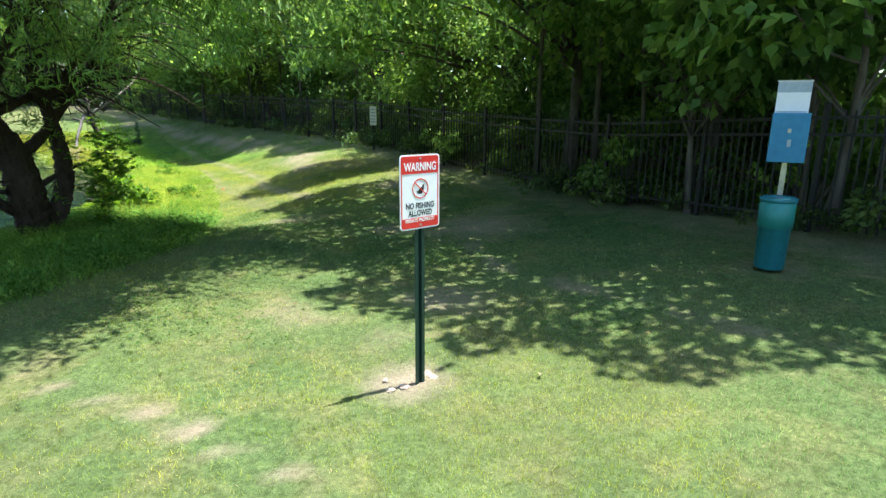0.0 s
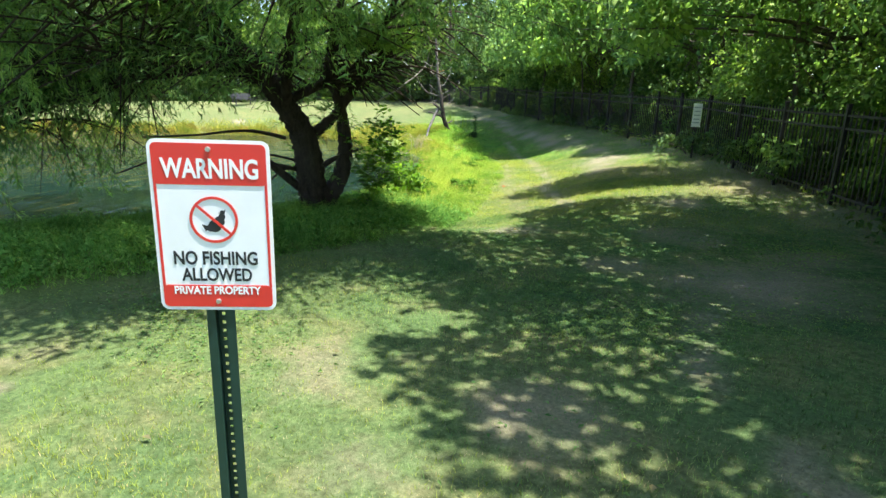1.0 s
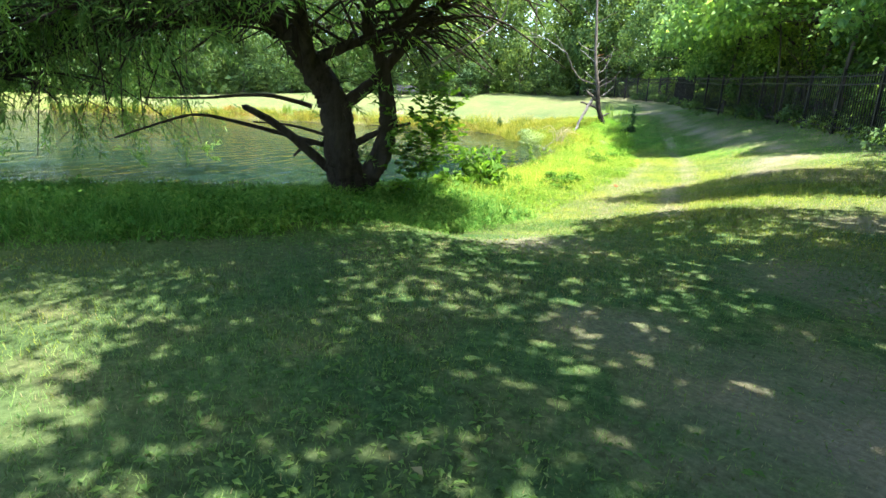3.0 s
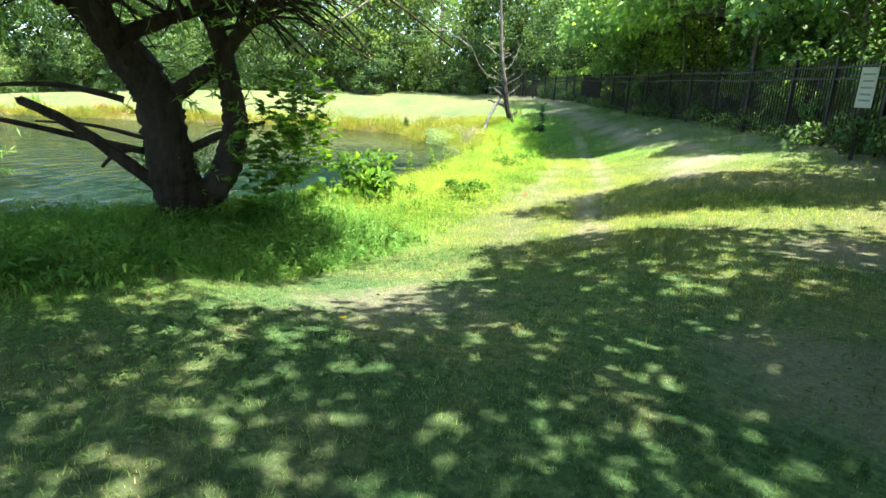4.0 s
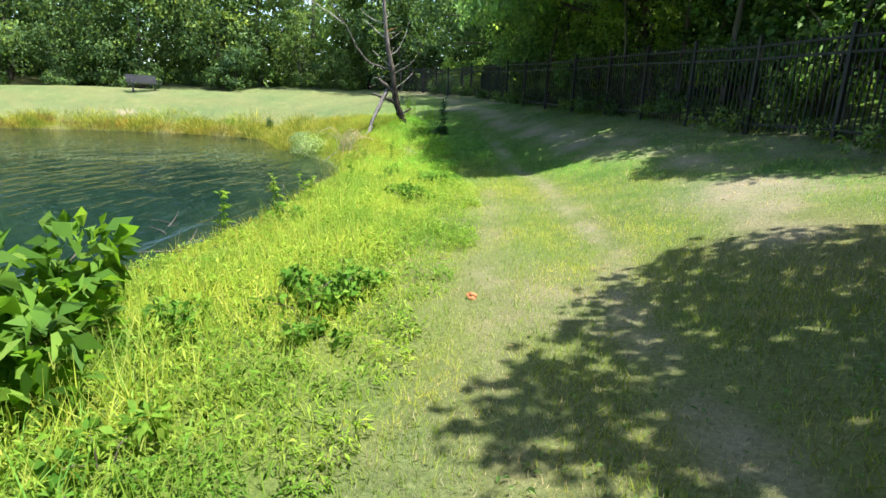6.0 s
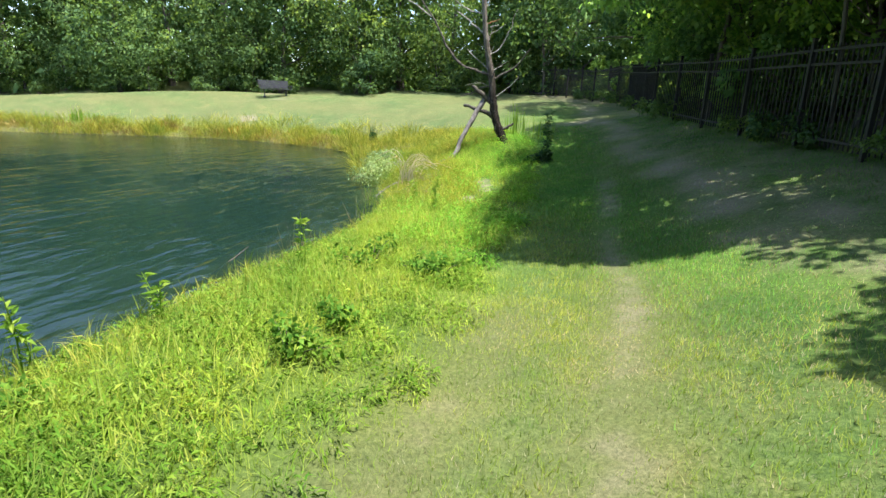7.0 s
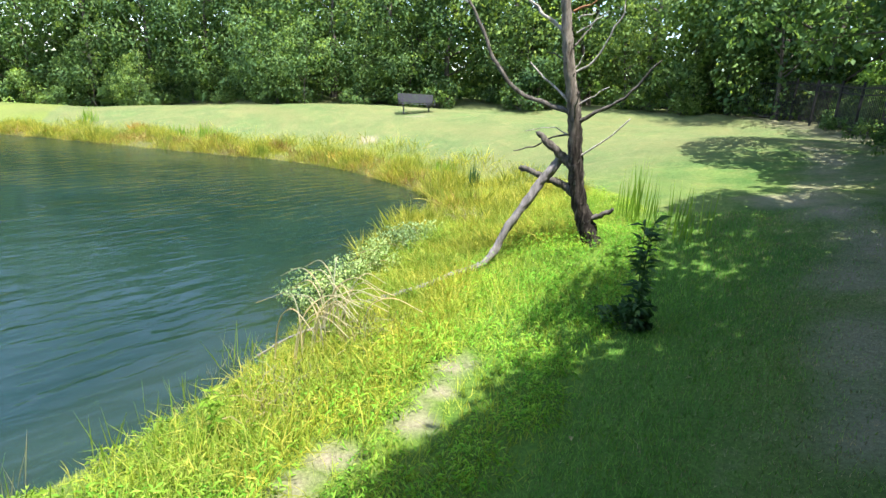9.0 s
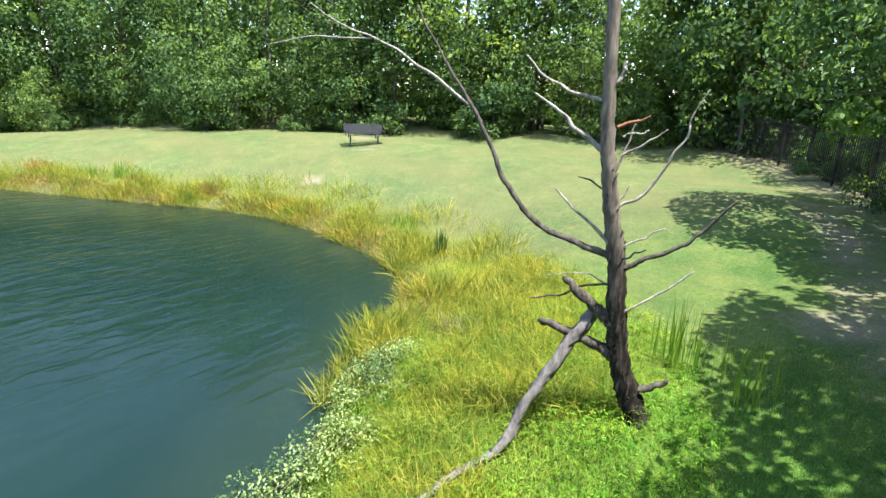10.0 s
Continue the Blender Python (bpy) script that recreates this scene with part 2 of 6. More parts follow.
M = dict(
    soil=lawn_soil(), water=pond_water(),
    lawn=turf_leaf("lawn_blade", (0.14, 0.205, 0.035), (0.205, 0.28, 0.052), (0.3, 0.345, 0.095)),
    bank=turf_leaf("bank_blade", (0.165, 0.255, 0.034), (0.245, 0.34, 0.05), (0.375, 0.42, 0.11)),
    weed=turf_leaf("weed_leaf", (0.14, 0.275, 0.035), (0.225, 0.37, 0.05), (0.35, 0.46, 0.09)),
    golden=turf_leaf("golden_blade", (0.2, 0.24, 0.036), (0.315, 0.345, 0.055), (0.5, 0.475, 0.13)),
    sedge=foliage("sedge_blade", (0.26, 0.15, 0.045), (0.42, 0.28, 0.085), (0.52, 0.42, 0.15), 0.4, 0.6, 0.2),
    straw=turf_leaf("straw_blade", (0.19, 0.18, 0.1), (0.29, 0.268, 0.16), (0.42, 0.385, 0.25)),
    wood_leaf=foliage("woodland_leaf", (0.095, 0.175, 0.075), (0.14, 0.235, 0.098), (0.205, 0.31, 0.13), 0.45, 0.7, 0.08),
    # leaf colour raised so the shaded trees at the fence come out brighter
    bright_fence_leaf=foliage("brightened_fence_leaf", (0.19, 0.36, 0.13), (0.28, 0.46, 0.16), (0.42, 0.59, 0.22), 0.56, 0.55, 0.25, (1.2, 1.22, 0.65)),
    light_leaf=foliage("light_leaf", (0.135, 0.265, 0.085), (0.215, 0.37, 0.115), (0.34, 0.5, 0.165), 0.52, 0.6, 0.18, (1.18, 1.2, 0.65)),
    willow_leaf=foliage("willow_leaf", (0.09, 0.2, 0.07), (0.18, 0.33, 0.11), (0.31, 0.47, 0.17), 0.46, 0.55, 0.2, (1.18, 1.2, 0.65)),
    sapling_leaf=foliage("sapling_leaf", (0.08, 0.19, 0.028), (0.15, 0.31, 0.04), (0.26, 0.42, 0.07), 0.52),
    dark_weed=foliage("dark_weed_leaf", (0.035, 0.085, 0.03), (0.06, 0.13, 0.045), (0.1, 0.19, 0.065), 0.3),
    cool_leaf=foliage("far_tree_leaf", (0.11, 0.2, 0.085), (0.165, 0.275, 0.112), (0.24, 0.36, 0.15), 0.45, 0.7, 0.08),
    # the blue-green of tree shade is mixed into this blade colour
    shade_tint_lawn=turf_leaf("shade_tinted_lawn_blade", (0.11, 0.21, 0.07), (0.165, 0.285, 0.095), (0.25, 0.345, 0.135)),
    # blade colour with the green of tree shade worked in
    shade_green_lawn=turf_leaf("shade_green_lawn_blade", (0.1, 0.245, 0.05), (0.155, 0.34, 0.065), (0.24, 0.41, 0.095)),
    # weed green raised for the mounds that stand in tree shade
    shade_lift_weed=turf_leaf("shade_lift_weed_leaf", (0.14, 0.37, 0.045), (0.23, 0.48, 0.062), (0.35, 0.55, 0.09)),
    dry_reed=turf_leaf("dry_reed_stem", (0.36, 0.32, 0.22), (0.5, 0.45, 0.32), (0.62, 0.57, 0.43)),
    herb=turf_leaf("bank_herb_leaf", (0.1, 0.235, 0.035), (0.16, 0.32, 0.05), (0.25, 0.4, 0.075)),
    # bank green with the willow's shade tinted into the colour
    shade_grass=turf_leaf("shade_tinted_bank_blade", (0.1, 0.25, 0.055), (0.175, 0.36, 0.075), (0.27, 0.45, 0.12)),
    pale_leaf=foliage("pale_shrub_leaf", (0.18, 0.29, 0.11), (0.28, 0.39, 0.17), (0.42, 0.52, 0.27), 0.35, 0.6, 0.15),
    bark=bark("wood_bark", (0.05, 0.042, 0.035), (0.17, 0.15, 0.13)),
    willow_bark=bark("willow_bark", (0.014, 0.01, 0.008), (0.075, 0.056, 0.042), 11.0, 1.0),
    dead=bark("dead_wood", (0.014, 0.012, 0.01), (0.15, 0.135, 0.12), 18.0, 1.0),
    dead_trunk=weathered_trunk(),
    grey_dead=bark("grey_dead_wood", (0.06, 0.055, 0.055), (0.27, 0.25, 0.25), 16.0, 1.0),
    pale=bark("pale_dead_wood", (0.13, 0.115, 0.1), (0.5, 0.47, 0.43), 24.0, 0.9),
    rust=bark("broken_red_wood", (0.16, 0.07, 0.035), (0.34, 0.17, 0.09), 14.0, 0.6),
    black=paint("black_steel", (0.018, 0.018, 0.02), 0.5),
    green_post=paint("green_post_paint", (0.012, 0.04, 0.033), 0.42),
    white=paint("white_sheet", (0.78, 0.8, 0.84), 0.35, 0.5, 0.0, 0.03),
    red=paint("red_ink", (0.62, 0.035, 0.03), 0.35, 0.5, 0.0, 0.05),
    ink=paint("black_ink", (0.018, 0.02, 0.028), 0.4),
    steel=paint("galvanised_steel", (0.5, 0.5, 0.5), 0.4, 0.5, 0.9, 0.15),
    blue=paint("blue_box_paint", (0.03, 0.2, 0.36), 0.4),
    teal=paint("teal_can_paint", (0.015, 0.16, 0.2), 0.4),
    # can teal lightened towards green, for light on its upper part
    teal_lit=paint("teal_lit_collar_paint", (0.02, 0.2, 0.19), 0.4),
    grey=paint("grey_print", (0.35, 0.42, 0.48), 0.5),
    bench=paint("bench_coating", (0.06, 0.06, 0.075), 0.5),
    stone=paint("clay_stone", (0.4, 0.17, 0.08), 0.9, 0.1, 0.0, 0.3, 30.0),
    gravel=paint("pale_concrete", (0.42, 0.35, 0.28), 0.95, 0.1, 0.0, 0.3, 40.0),
    flower=paint("yellow_petal", (0.75, 0.5, 0.03), 0.6),
)


# ---- geometry helpers ----
def mesh_of(name, verts, faces, mat, smooth=False, normals=None):
    """One mesh from arrays; faces is an (m, 3) or (m, 4) array. normals: soft shading normals for blades and leaves."""
    verts, faces = np.asarray(verts, np.float32), np.asarray(faces, np.int32)
    k = faces.shape[1]
    if normals is not None:
        p = verts[faces]
        flip = np.sum(np.cross(p[:, 1] - p[:, 0], p[:, 2] - p[:, 0]) * normals[faces[:, 0]], 1) < 0
        faces = np.where(flip[:, None], faces[:, ::-1], faces)
    me = bpy.data.meshes.new(name)
    me.vertices.add(len(verts))
    me.vertices.foreach_set("co", verts.ravel())
    me.loops.add(faces.size)
    me.loops.foreach_set("vertex_index", faces.ravel())
    me.polygons.add(len(faces))
    me.polygons.foreach_set("loop_start", np.arange(0, faces.size, k, dtype=np.int32))
    me.update(calc_edges=True)
    me.polygons.foreach_set("use_smooth", np.full(len(faces), smooth or normals is not None))
    if normals is not None:
        a = me.attributes.new("custom_normal", "FLOAT_VECTOR", "POINT")
        a.data.foreach_set("vector", np.asarray(normals, np.float32).ravel())
    me.materials.append(mat)
    return me


class Geo:
    """Collects quads from several pieces for one mesh."""

    def __init__(self):
        self.v, self.f, self.n = [], [], 0

    def add(self, v, f):
        self.v.append(np.asarray(v, float))
        self.f.append(np.asarray(f, int) + self.n)
        self.n += len(v)
        return self

    def mesh(self, name, mat, smooth=False):
        return mesh_of(name, np.concatenate(self.v), np.concatenate(self.f), mat, smooth)


def thing(name, label, category, at=(0, 0, 0), turn=0.0, group="", kind=""):
    ob = new(name)
    ob.empty_display_size = 0.1
    ob.matrix_world = pose(*at, 0, 0, turn)
    return tagged(ob, label, category, group, kind)


def child(name, data, parent, label="", m=None):
    ob = new(name, data)
    ob.parent = parent
    if m is not None:
        ob.matrix_basis = m
    return tagged(ob, label)


def part(name, bm, mat, parent, label=""):
    me = bpy.data.meshes.new(name)
    bm.to_mesh(me)
    bm.free()
    me.materials.append(mat)
    return child(name, me, parent, label)


def block(size, at=(0, 0, 0), bevel=0.0, m=None):
    bm = bmesh.new()
    bmesh.ops.create_cube(bm, size=1, matrix=(m or Matrix()) @ Matrix.Translation(at) @ Matrix.Diagonal((*size, 1)))
    if bevel:
        bmesh.ops.bevel(bm, geom=bm.edges[:], offset=bevel, segments=2, affect="EDGES", profile=0.6)
    return bm


def spline(pts, per=5):
    """A smooth line through the points (Catmull-Rom)."""
    p = np.asarray(pts, float)
    p = np.vstack([2 * p[0] - p[1], p, 2 * p[-1] - p[-2]])
    out = []
    for i in range(1, len(p) - 2):
        for t in np.linspace(0, 1, per, endpoint=False):
            a, b, c, d = p[i - 1], p[i], p[i + 1], p[i + 2]
            out.append(0.5 * (2 * b + (c - a) * t + (2 * a - 5 * b + 4 * c - d) * t * t + (3 * b - a - 3 * c + d) * t ** 3))
    out.append(p[-2])
    return np.array(out)


def tube(pts, r0, r1, sides=7, rough=0.0, rng=None, per=5, flare=0.0):
    """A tapered, slightly uneven limb along a line, closed at its tip."""
    line = spline(pts, per)
    n = len(line)
    tan = np.gradient(line, axis=0)
    tan /= np.linalg.norm(tan, axis=1)[:, None] + 1e-9
    ref = np.array([0.31, 0.87, 0.12])
    a = np.cross(tan, ref)
    a /= np.linalg.norm(a, axis=1)[:, None] + 1e-9
    b = np.cross(tan, a)
    s = np.linspace(0, 1, n)
    rad = r0 + (r1 - r0) * s + flare * np.exp(-s * 14)
    ang = np.linspace(0, 2 * np.pi, sides, endpoint=False)
    rr = np.repeat(rad[:, None], sides, 1)
    if rough and rng is not None:
        rr = rr * (1 + rough * rng.uniform(-1, 1, (n, sides)) + rough * 0.8 * rng.uniform(-1, 1, (1, sides)))
    v = line[:, None] + rr[:, :, None] * (np.cos(ang)[None, :, None] * a[:, None] + np.sin(ang)[None, :, None] * b[:, None])
    v = np.concatenate([v.reshape(-1, 3), line[-1:] + tan[-1:] * r1])
    i = np.arange(n - 1)[:, None] * sides
    j = np.arange(sides)[None]
    k = (j + 1) % sides
    f = np.stack([i + j, i + k, i + sides + k, i + sides + j], -1).reshape(-1, 4)
    e, tip = (n - 1) * sides, n * sides
    f2 = np.array([[e + q, e + (q + 1) % sides, e + (q + 2) % sides, tip] for q in range(0, sides - 1, 2)])
    return v, np.concatenate([f, f2])


def unit(v):
    return v / (np.linalg.norm(v, axis=-1, keepdims=True) + 1e-9)


def leaves(base, axis, length, width, rng, fold=0.25, mid=0.45, droop=0.0, flat=0.0):
    """One folded quad a leaf, from its base along its axis. flat: how level the blades lie."""
    n = len(base)
    axis = unit(axis)
    side = unit(np.cross(axis, unit(rng.normal(size=(n, 3)) * (1 - flat) + np.array([0, 0, 1.0]) * (0.25 + flat))))
    nor = np.cross(side, axis)
    L, W = np.broadcast_to(length, n)[:, None], np.broadcast_to(width, n)[:, None]
    m = base + axis * L * mid + nor * W * fold
    tip = base + axis * L - np.array([0, 0, 1.0]) * L * droop
    v = np.stack([base, m - side * W / 2, tip, m + side * W / 2], 1).reshape(-1, 3)
    return v, np.arange(4 * n).reshape(-1, 4)


# ---- the lie of the land ----
WATER = -0.9
SHORE = [(-15, -4), (-12.6, 1.5), (-10.9, 4.5), (-9.6, 7.2), (-8.5, 9.6), (-8.6, 12.2), (-9.3, 14.8), (-10.5, 16.7), (-11.8, 18.6), (-13.3, 20.8),
         (-15.2, 22.4), (-17.0, 23.25), (-18.8, 24.0), (-20.6, 24.8), (-22.4, 26.3), (-24.4, 26.8), (-27.3, 26.0), (-30.2, 24.6), (-32.3, 22.5),
         (-33.8, 19.4), (-35.8, 16.2), (-37.4, 13.4), (-39, 10.6), (-41, 4), (-38, -6), (-27, -11), (-19, -9)]
MOWN = [(-8, -6), (-5.2, 2), (-4.2, 4.8), (-3.75, 6.4), (-3.45, 8), (-3.9, 9.2), (-4.4, 10.2), (-4.55, 11.1), (-5.0, 12.4), (-6.35, 15.4), (-7.15, 17.1), (-8.1, 18.7), (-10.1, 21.3), (-11.9, 23.5),
        (-13.3, 25.1), (-14.1, 25.9), (-15.4, 27.3), (-16.9, 28.2), (-18.5, 28.9), (-22.5, 29.4), (-27.5, 28.6), (-31.5, 27), (-34.5, 24.2), (-36.6, 20.5), (-39, 15.5), (-42, 8)]
FENCE = [(9.5, -2), (6.2, 4), (3.9, 8.4), (2.0, 11.8), (0, 15.2), (-2.1, 18.95), (-4.2, 21.6), (-9.2, 26.3), (-15.2, 31.7), (-18.6, 35.3), (-21.7, 38.2), (-25.2, 40.6), (-29.5, 42.2), (-34, 42.6), (-40, 40)]


def chaikin(p, times=2, closed=True):
    p = np.asarray(p, float)
    for _ in range(times):
        q = np.roll(p, -1, 0) if closed else p[1:]
        a = p if closed else p[:-1]
        p = np.stack([0.75 * a + 0.25 * q, 0.25 * a + 0.75 * q], 1).reshape(-1, 2)
    return p


def gap_to(line, x, y, closed=False):
    """Distance in plan from points to a line."""
    p = np.asarray(line, float)
    q = np.roll(p, -1, 0) if closed else p[1:]
    p = p if closed else p[:-1]
    best = np.full(x.shape, 1e9)
    for (ax, ay), (bx, by) in zip(p, q):
        dx, dy = bx - ax, by - ay
        t = np.clip(((x - ax) * dx + (y - ay) * dy) / (dx * dx + dy * dy), 0, 1)
        best = np.minimum(best, (x - ax - t * dx) ** 2 + (y - ay - t * dy) ** 2)
    return np.sqrt(best)


def inside(poly, x, y):
    p = np.asarray(poly, float)
    res = np.zeros(x.shape, bool)
    for (ax, ay), (bx, by) in zip(p, np.roll(p, -1, 0)):
        hit = ((ay > y) != (by > y)) & (x < (bx - ax) * (y - ay) / (by - ay + 1e-12) + ax)
        res ^= hit
    return res


SHORE_LINE = chaikin(SHORE)
MOWN_LINE = chaikin(MOWN, 2, False)
MOWN_AREA = np.concatenate([MOWN_LINE, [(-60, 8), (-60, 70), (30, 70), (30, -20), (-8, -20)]])


def off_shore(x, y):
    d = gap_to(SHORE_LINE, x, y, True)
    return np.where(inside(SHORE_LINE, x, y), -d, d)


def smooth(t):
    t = np.clip(t, 0, 1)
    return t * t * (3 - 2 * t)


def waves(x, y):
    return (np.sin(x * 0.9 + 1.3 * np.sin(y * 0.7)) + np.sin(y * 1.1 + 1.7 * np.sin(x * 0.6 + 1))) * 0.5


def height(x, y):
    """Ground: a bank that rises from the pond, and lawn that climbs to the fence."""
    x, y = np.asarray(x, float), np.asarray(y, float)
    d = off_shore(x, y)
    north = smooth((y - 22) / 4.5)
    lag = 1.1 * (1 - smooth((y - 12) / 5))
    bank = (0.5 + (0.4 - 0.2 * smooth((-22 - x) / 5)) * north) * smooth((d - lag) / (3.9 - lag * 0.2))
    bank = bank + 0.14 * smooth(d / 0.35) * (1 - smooth((d - 0.4) / 3.2))
    k = 0.02 + 0.0125 * np.clip(y - 11, 0, 11.5)
    rise = k * np.clip(d - 2.5, 0, 13) + 0.05 * np.clip(x - 0.5, 0, 8)
    z = WATER - 0.02 + bank + rise + 0.022 * waves(x, y) * smooth(d / 2) + 0.012 * waves(x * 3.1, y * 2.7) * smooth(d / 2)
    z = z - 0.34 * np.exp(-((d - 4.1) / 1.5) ** 2) * smooth((y - 8.5) / 1.5) * smooth((x + 17.6) / 2.2)
    z = z + 0.32 * smooth((d - 3) / 3) * smooth((-18 - x) / 5) * (1 - 1.75 * smooth((d - 8) / 4.5))
    z = z + 0.2 * np.exp(-((x + 16.4) ** 2 + (y - 26.85) ** 2) / 0.8)
    return np.where(d < 0, WATER - 0.02 + np.maximum(d * 0.3, -1.3), z)


def hz(x, y):
    return float(height(np.array([x]), np.array([y]))[0])


def axis_steps(lo, hi, step, far, a, b):
    """Grid lines: fine from a to b, coarser to lo and hi, then ever wider."""
    mid = np.concatenate([np.arange(lo, a, step), np.arange(a, b, 0.2), np.arange(b, hi + step, step)])
    out = [1.0]
    while out[-1] < far:
        out.append(out[-1] * 1.5)
    out = np.array(out)
    return np.concatenate([lo - out[::-1], mid, hi + out])


# paths worn into the lawn
TRACKS = [([(-3.4, 11.5), (-5.6, 14.7), (-6.6, 16.2), (-7.3, 17.5), (-8.6, 19.6)], 0.26, 0.45),
          ([(-3.0, 12.4), (-5.0, 15.4), (-5.6, 17.0), (-6.9, 18.8), (-8.5, 21.2), (-9.8, 22.5), (-10.7, 23.8), (-12.3, 25.7)], 0.22, 0.62),
          ([(-7.1, 22.3), (-9.2, 24.1), (-11.3, 26.1), (-13.2, 27.9), (-15.5, 30.0), (-18.6, 33.2), (-21.5, 36)], 0.76, 0.72),
          ([(-9.6, 25.2), (-7.2, 22.7), (-6.5, 21.7), (-5.7, 20.6), (-5.0, 18.9), (-4.3, 17.4)], 0.62, 0.66),
          ([(-2.6, 3.4), (-1.9, 3.06), (-1.5, 2.83), (-0.95, 2.5), (-0.5, 2.25)], 0.11, 0.72),
          ([(2.8, 3.6), (2.0, 4.4), (1.4, 5.1), (0.7, 6.0), (0.4, 7.2), (0.9, 9.2)], 0.24, 0.62)]
BARE = [(-1.45, 2.83, 0.16, 0.85), (-0.25, 3.4, 0.3, 0.9), (3.5, 5.5, 0.5, 0.45), (1.0, 10.0, 0.7, 0.5), (-14.4, 24.45, 0.27, 0.68), (-14.05, 24.15, 0.22, 0.68), (-13.65, 23.9, 0.24, 0.68), (-13.4, 23.25, 0.24, 0.68), (-13.1, 23.0, 0.22, 0.68), (-4.6, 21.2, 1.2, 0.45), (-36.2, 28.6, 1.0, 0.35),
        (-38.5, 29, 1.0, 0.45), (-33.8, 18.5, 0.9, 0.7), (-5.5, 15.5, 0.8, 0.36), (-2.9, 9.9, 0.85, 0.55), (-1.3, 4.7, 0.8, 0.34), (-0.4, 4.2, 0.5, 0.36), (-3.4, 3.6, 0.8, 0.25), (0.0, 5.1, 0.55, 0.55), (0.6, 8.6, 1.2, 0.6), (-0.7, 8.6, 0.55, 0.5), (-0.5, 10.6, 0.9, 0.5), (-1.1, 12.9, 0.7, 0.5), (-16.7, 30.45, 0.9, 0.6), (-4.8, 19.0, 1.0, 0.62), (-36.5, 17.0, 1.1, 0.6), (-33.6, 25.9, 0.5, 0.75)]


def ground():
    xs, ys = axis_steps(-58, 18, 0.5, 1500, -20, 4), axis_steps(-14, 58, 0.5, 1500, 1, 31)
    X, Y = np.meshgrid(xs, ys)
    x, y = X.ravel(), Y.ravel()
    near = (np.abs(x + 20) < 60) & (np.abs(y - 22) < 60)
    z = np.full(x.shape, 0.6)
    z[near] = height(x[near], y[near])
    nx, ny = len(xs), len(ys)
    i = (np.arange(ny - 1)[:, None] * nx + np.arange(nx - 1)[None]).ravel()
    me = mesh_of("ground", np.stack([x, y, z], 1), np.stack([i, i + 1, i + nx + 1, i + nx], 1), M["soil"], True)
    wear = np.zeros(x.shape)
    for line, w, s in TRACKS:
        wear = np.maximum(wear, 0.8 * s * (0.8 + 0.35 * waves(x * 4.3, y * 3.7)) * np.exp(-(gap_to(line, x, y) / w) ** 2))
    for bx, by, r, s in BARE:
        wear = np.maximum(wear, s * np.exp(-((x - bx) ** 2 + (y - by) ** 2) / r ** 2))
    fd = gap_to(FENCE, x, y)
    wear = np.maximum(wear, 0.42 * np.exp(-(fd / 1.6) ** 2))
    d = off_shore(x, y)
    rim = gap_to(MOWN_LINE, x, y) * np.where(inside(MOWN_AREA, x, y), 1, -1)
    lush = smooth(0.5 - (rim + 0.35 * waves(x * 2.6, y * 2.3)) / 1.3) * smooth(d / 0.5)
    lush = np.maximum(lush, 0.42 * smooth((y - 12.5) / 3) * smooth((x + 24) / 5))
    # first term: mud at the shore; second: painted dimming with depth
    mud_depth = 0.6 * smooth(0.5 - (d - 0.5 * smooth((-20 - x) / 3)) / 0.6) + 0.4 * smooth(-0.2 - d / 2.2)
    # 0.12 term pales the sunlit lobe by the sign; the rest is dry lawn
    parch_sun = np.maximum(0.62 * smooth((-19 - x) / 5), 0.27 * smooth((8.5 - y) / 3) + 0.12 * smooth((4.8 - y - 0.6 * x) / 1.5) * smooth((x + 5) / 2)) * (0.75 + 0.3 * waves(x * 1.2, y * 1.4))
    for line, w, s in TRACKS[:2]:
        parch_sun = np.maximum(parch_sun, 0.6 * np.exp(-(gap_to(line, x, y) / 0.55) ** 2))
    parch_sun = np.maximum(parch_sun, 0.85 * smooth(1.25 - np.abs(y - 15.6) / 3.2) * smooth((x + 8.5) / 1.5) * (0.7 + 0.45 * waves(x * 1.7 + 2, y * 1.5)))
    # mask of the stretch painted in shade green below the fence trees
    deep = 0.8 * smooth((y + 0.5 * x - 16.6) / 1.6) * smooth((x + 17.5) / 2.5) * smooth((gap_to(FENCE, x, y) - 1.5) / 1.5)
    for key, val in (("deep", deep), ("wear", wear), ("lush", lush), ("mud_depth", mud_depth), ("parch_sun", np.clip(parch_sun, 0, 1))):
        a = me.attributes.new(key, "FLOAT", "POINT")
        a.data.foreach_set("value", val.astype(np.float32))
    tagged(new("ground", me), "mown lawn with worn clay patches sloping to a pond", "ground", kind="structure")


def pond():
    c = SHORE_LINE.mean(0)
    rim = c + (SHORE_LINE - c) * 1.06
    bm = bmesh.new()
    bm.faces.new([bm.verts.new((px, py, WATER)) for px, py in rim])
    bmesh.ops.triangulate(bm, faces=bm.faces[:])
    me = bpy.data.meshes.new("water")
    bm.to_mesh(me)
    bm.free()
    me.materials.append(M["water"])
    ob = new("water", me)
    if me.polygons[0].normal.z < 0:
        me.flip_normals()
    tagged(ob, "dark green rippled pond water", "water", kind="structure")


ground()
pond()


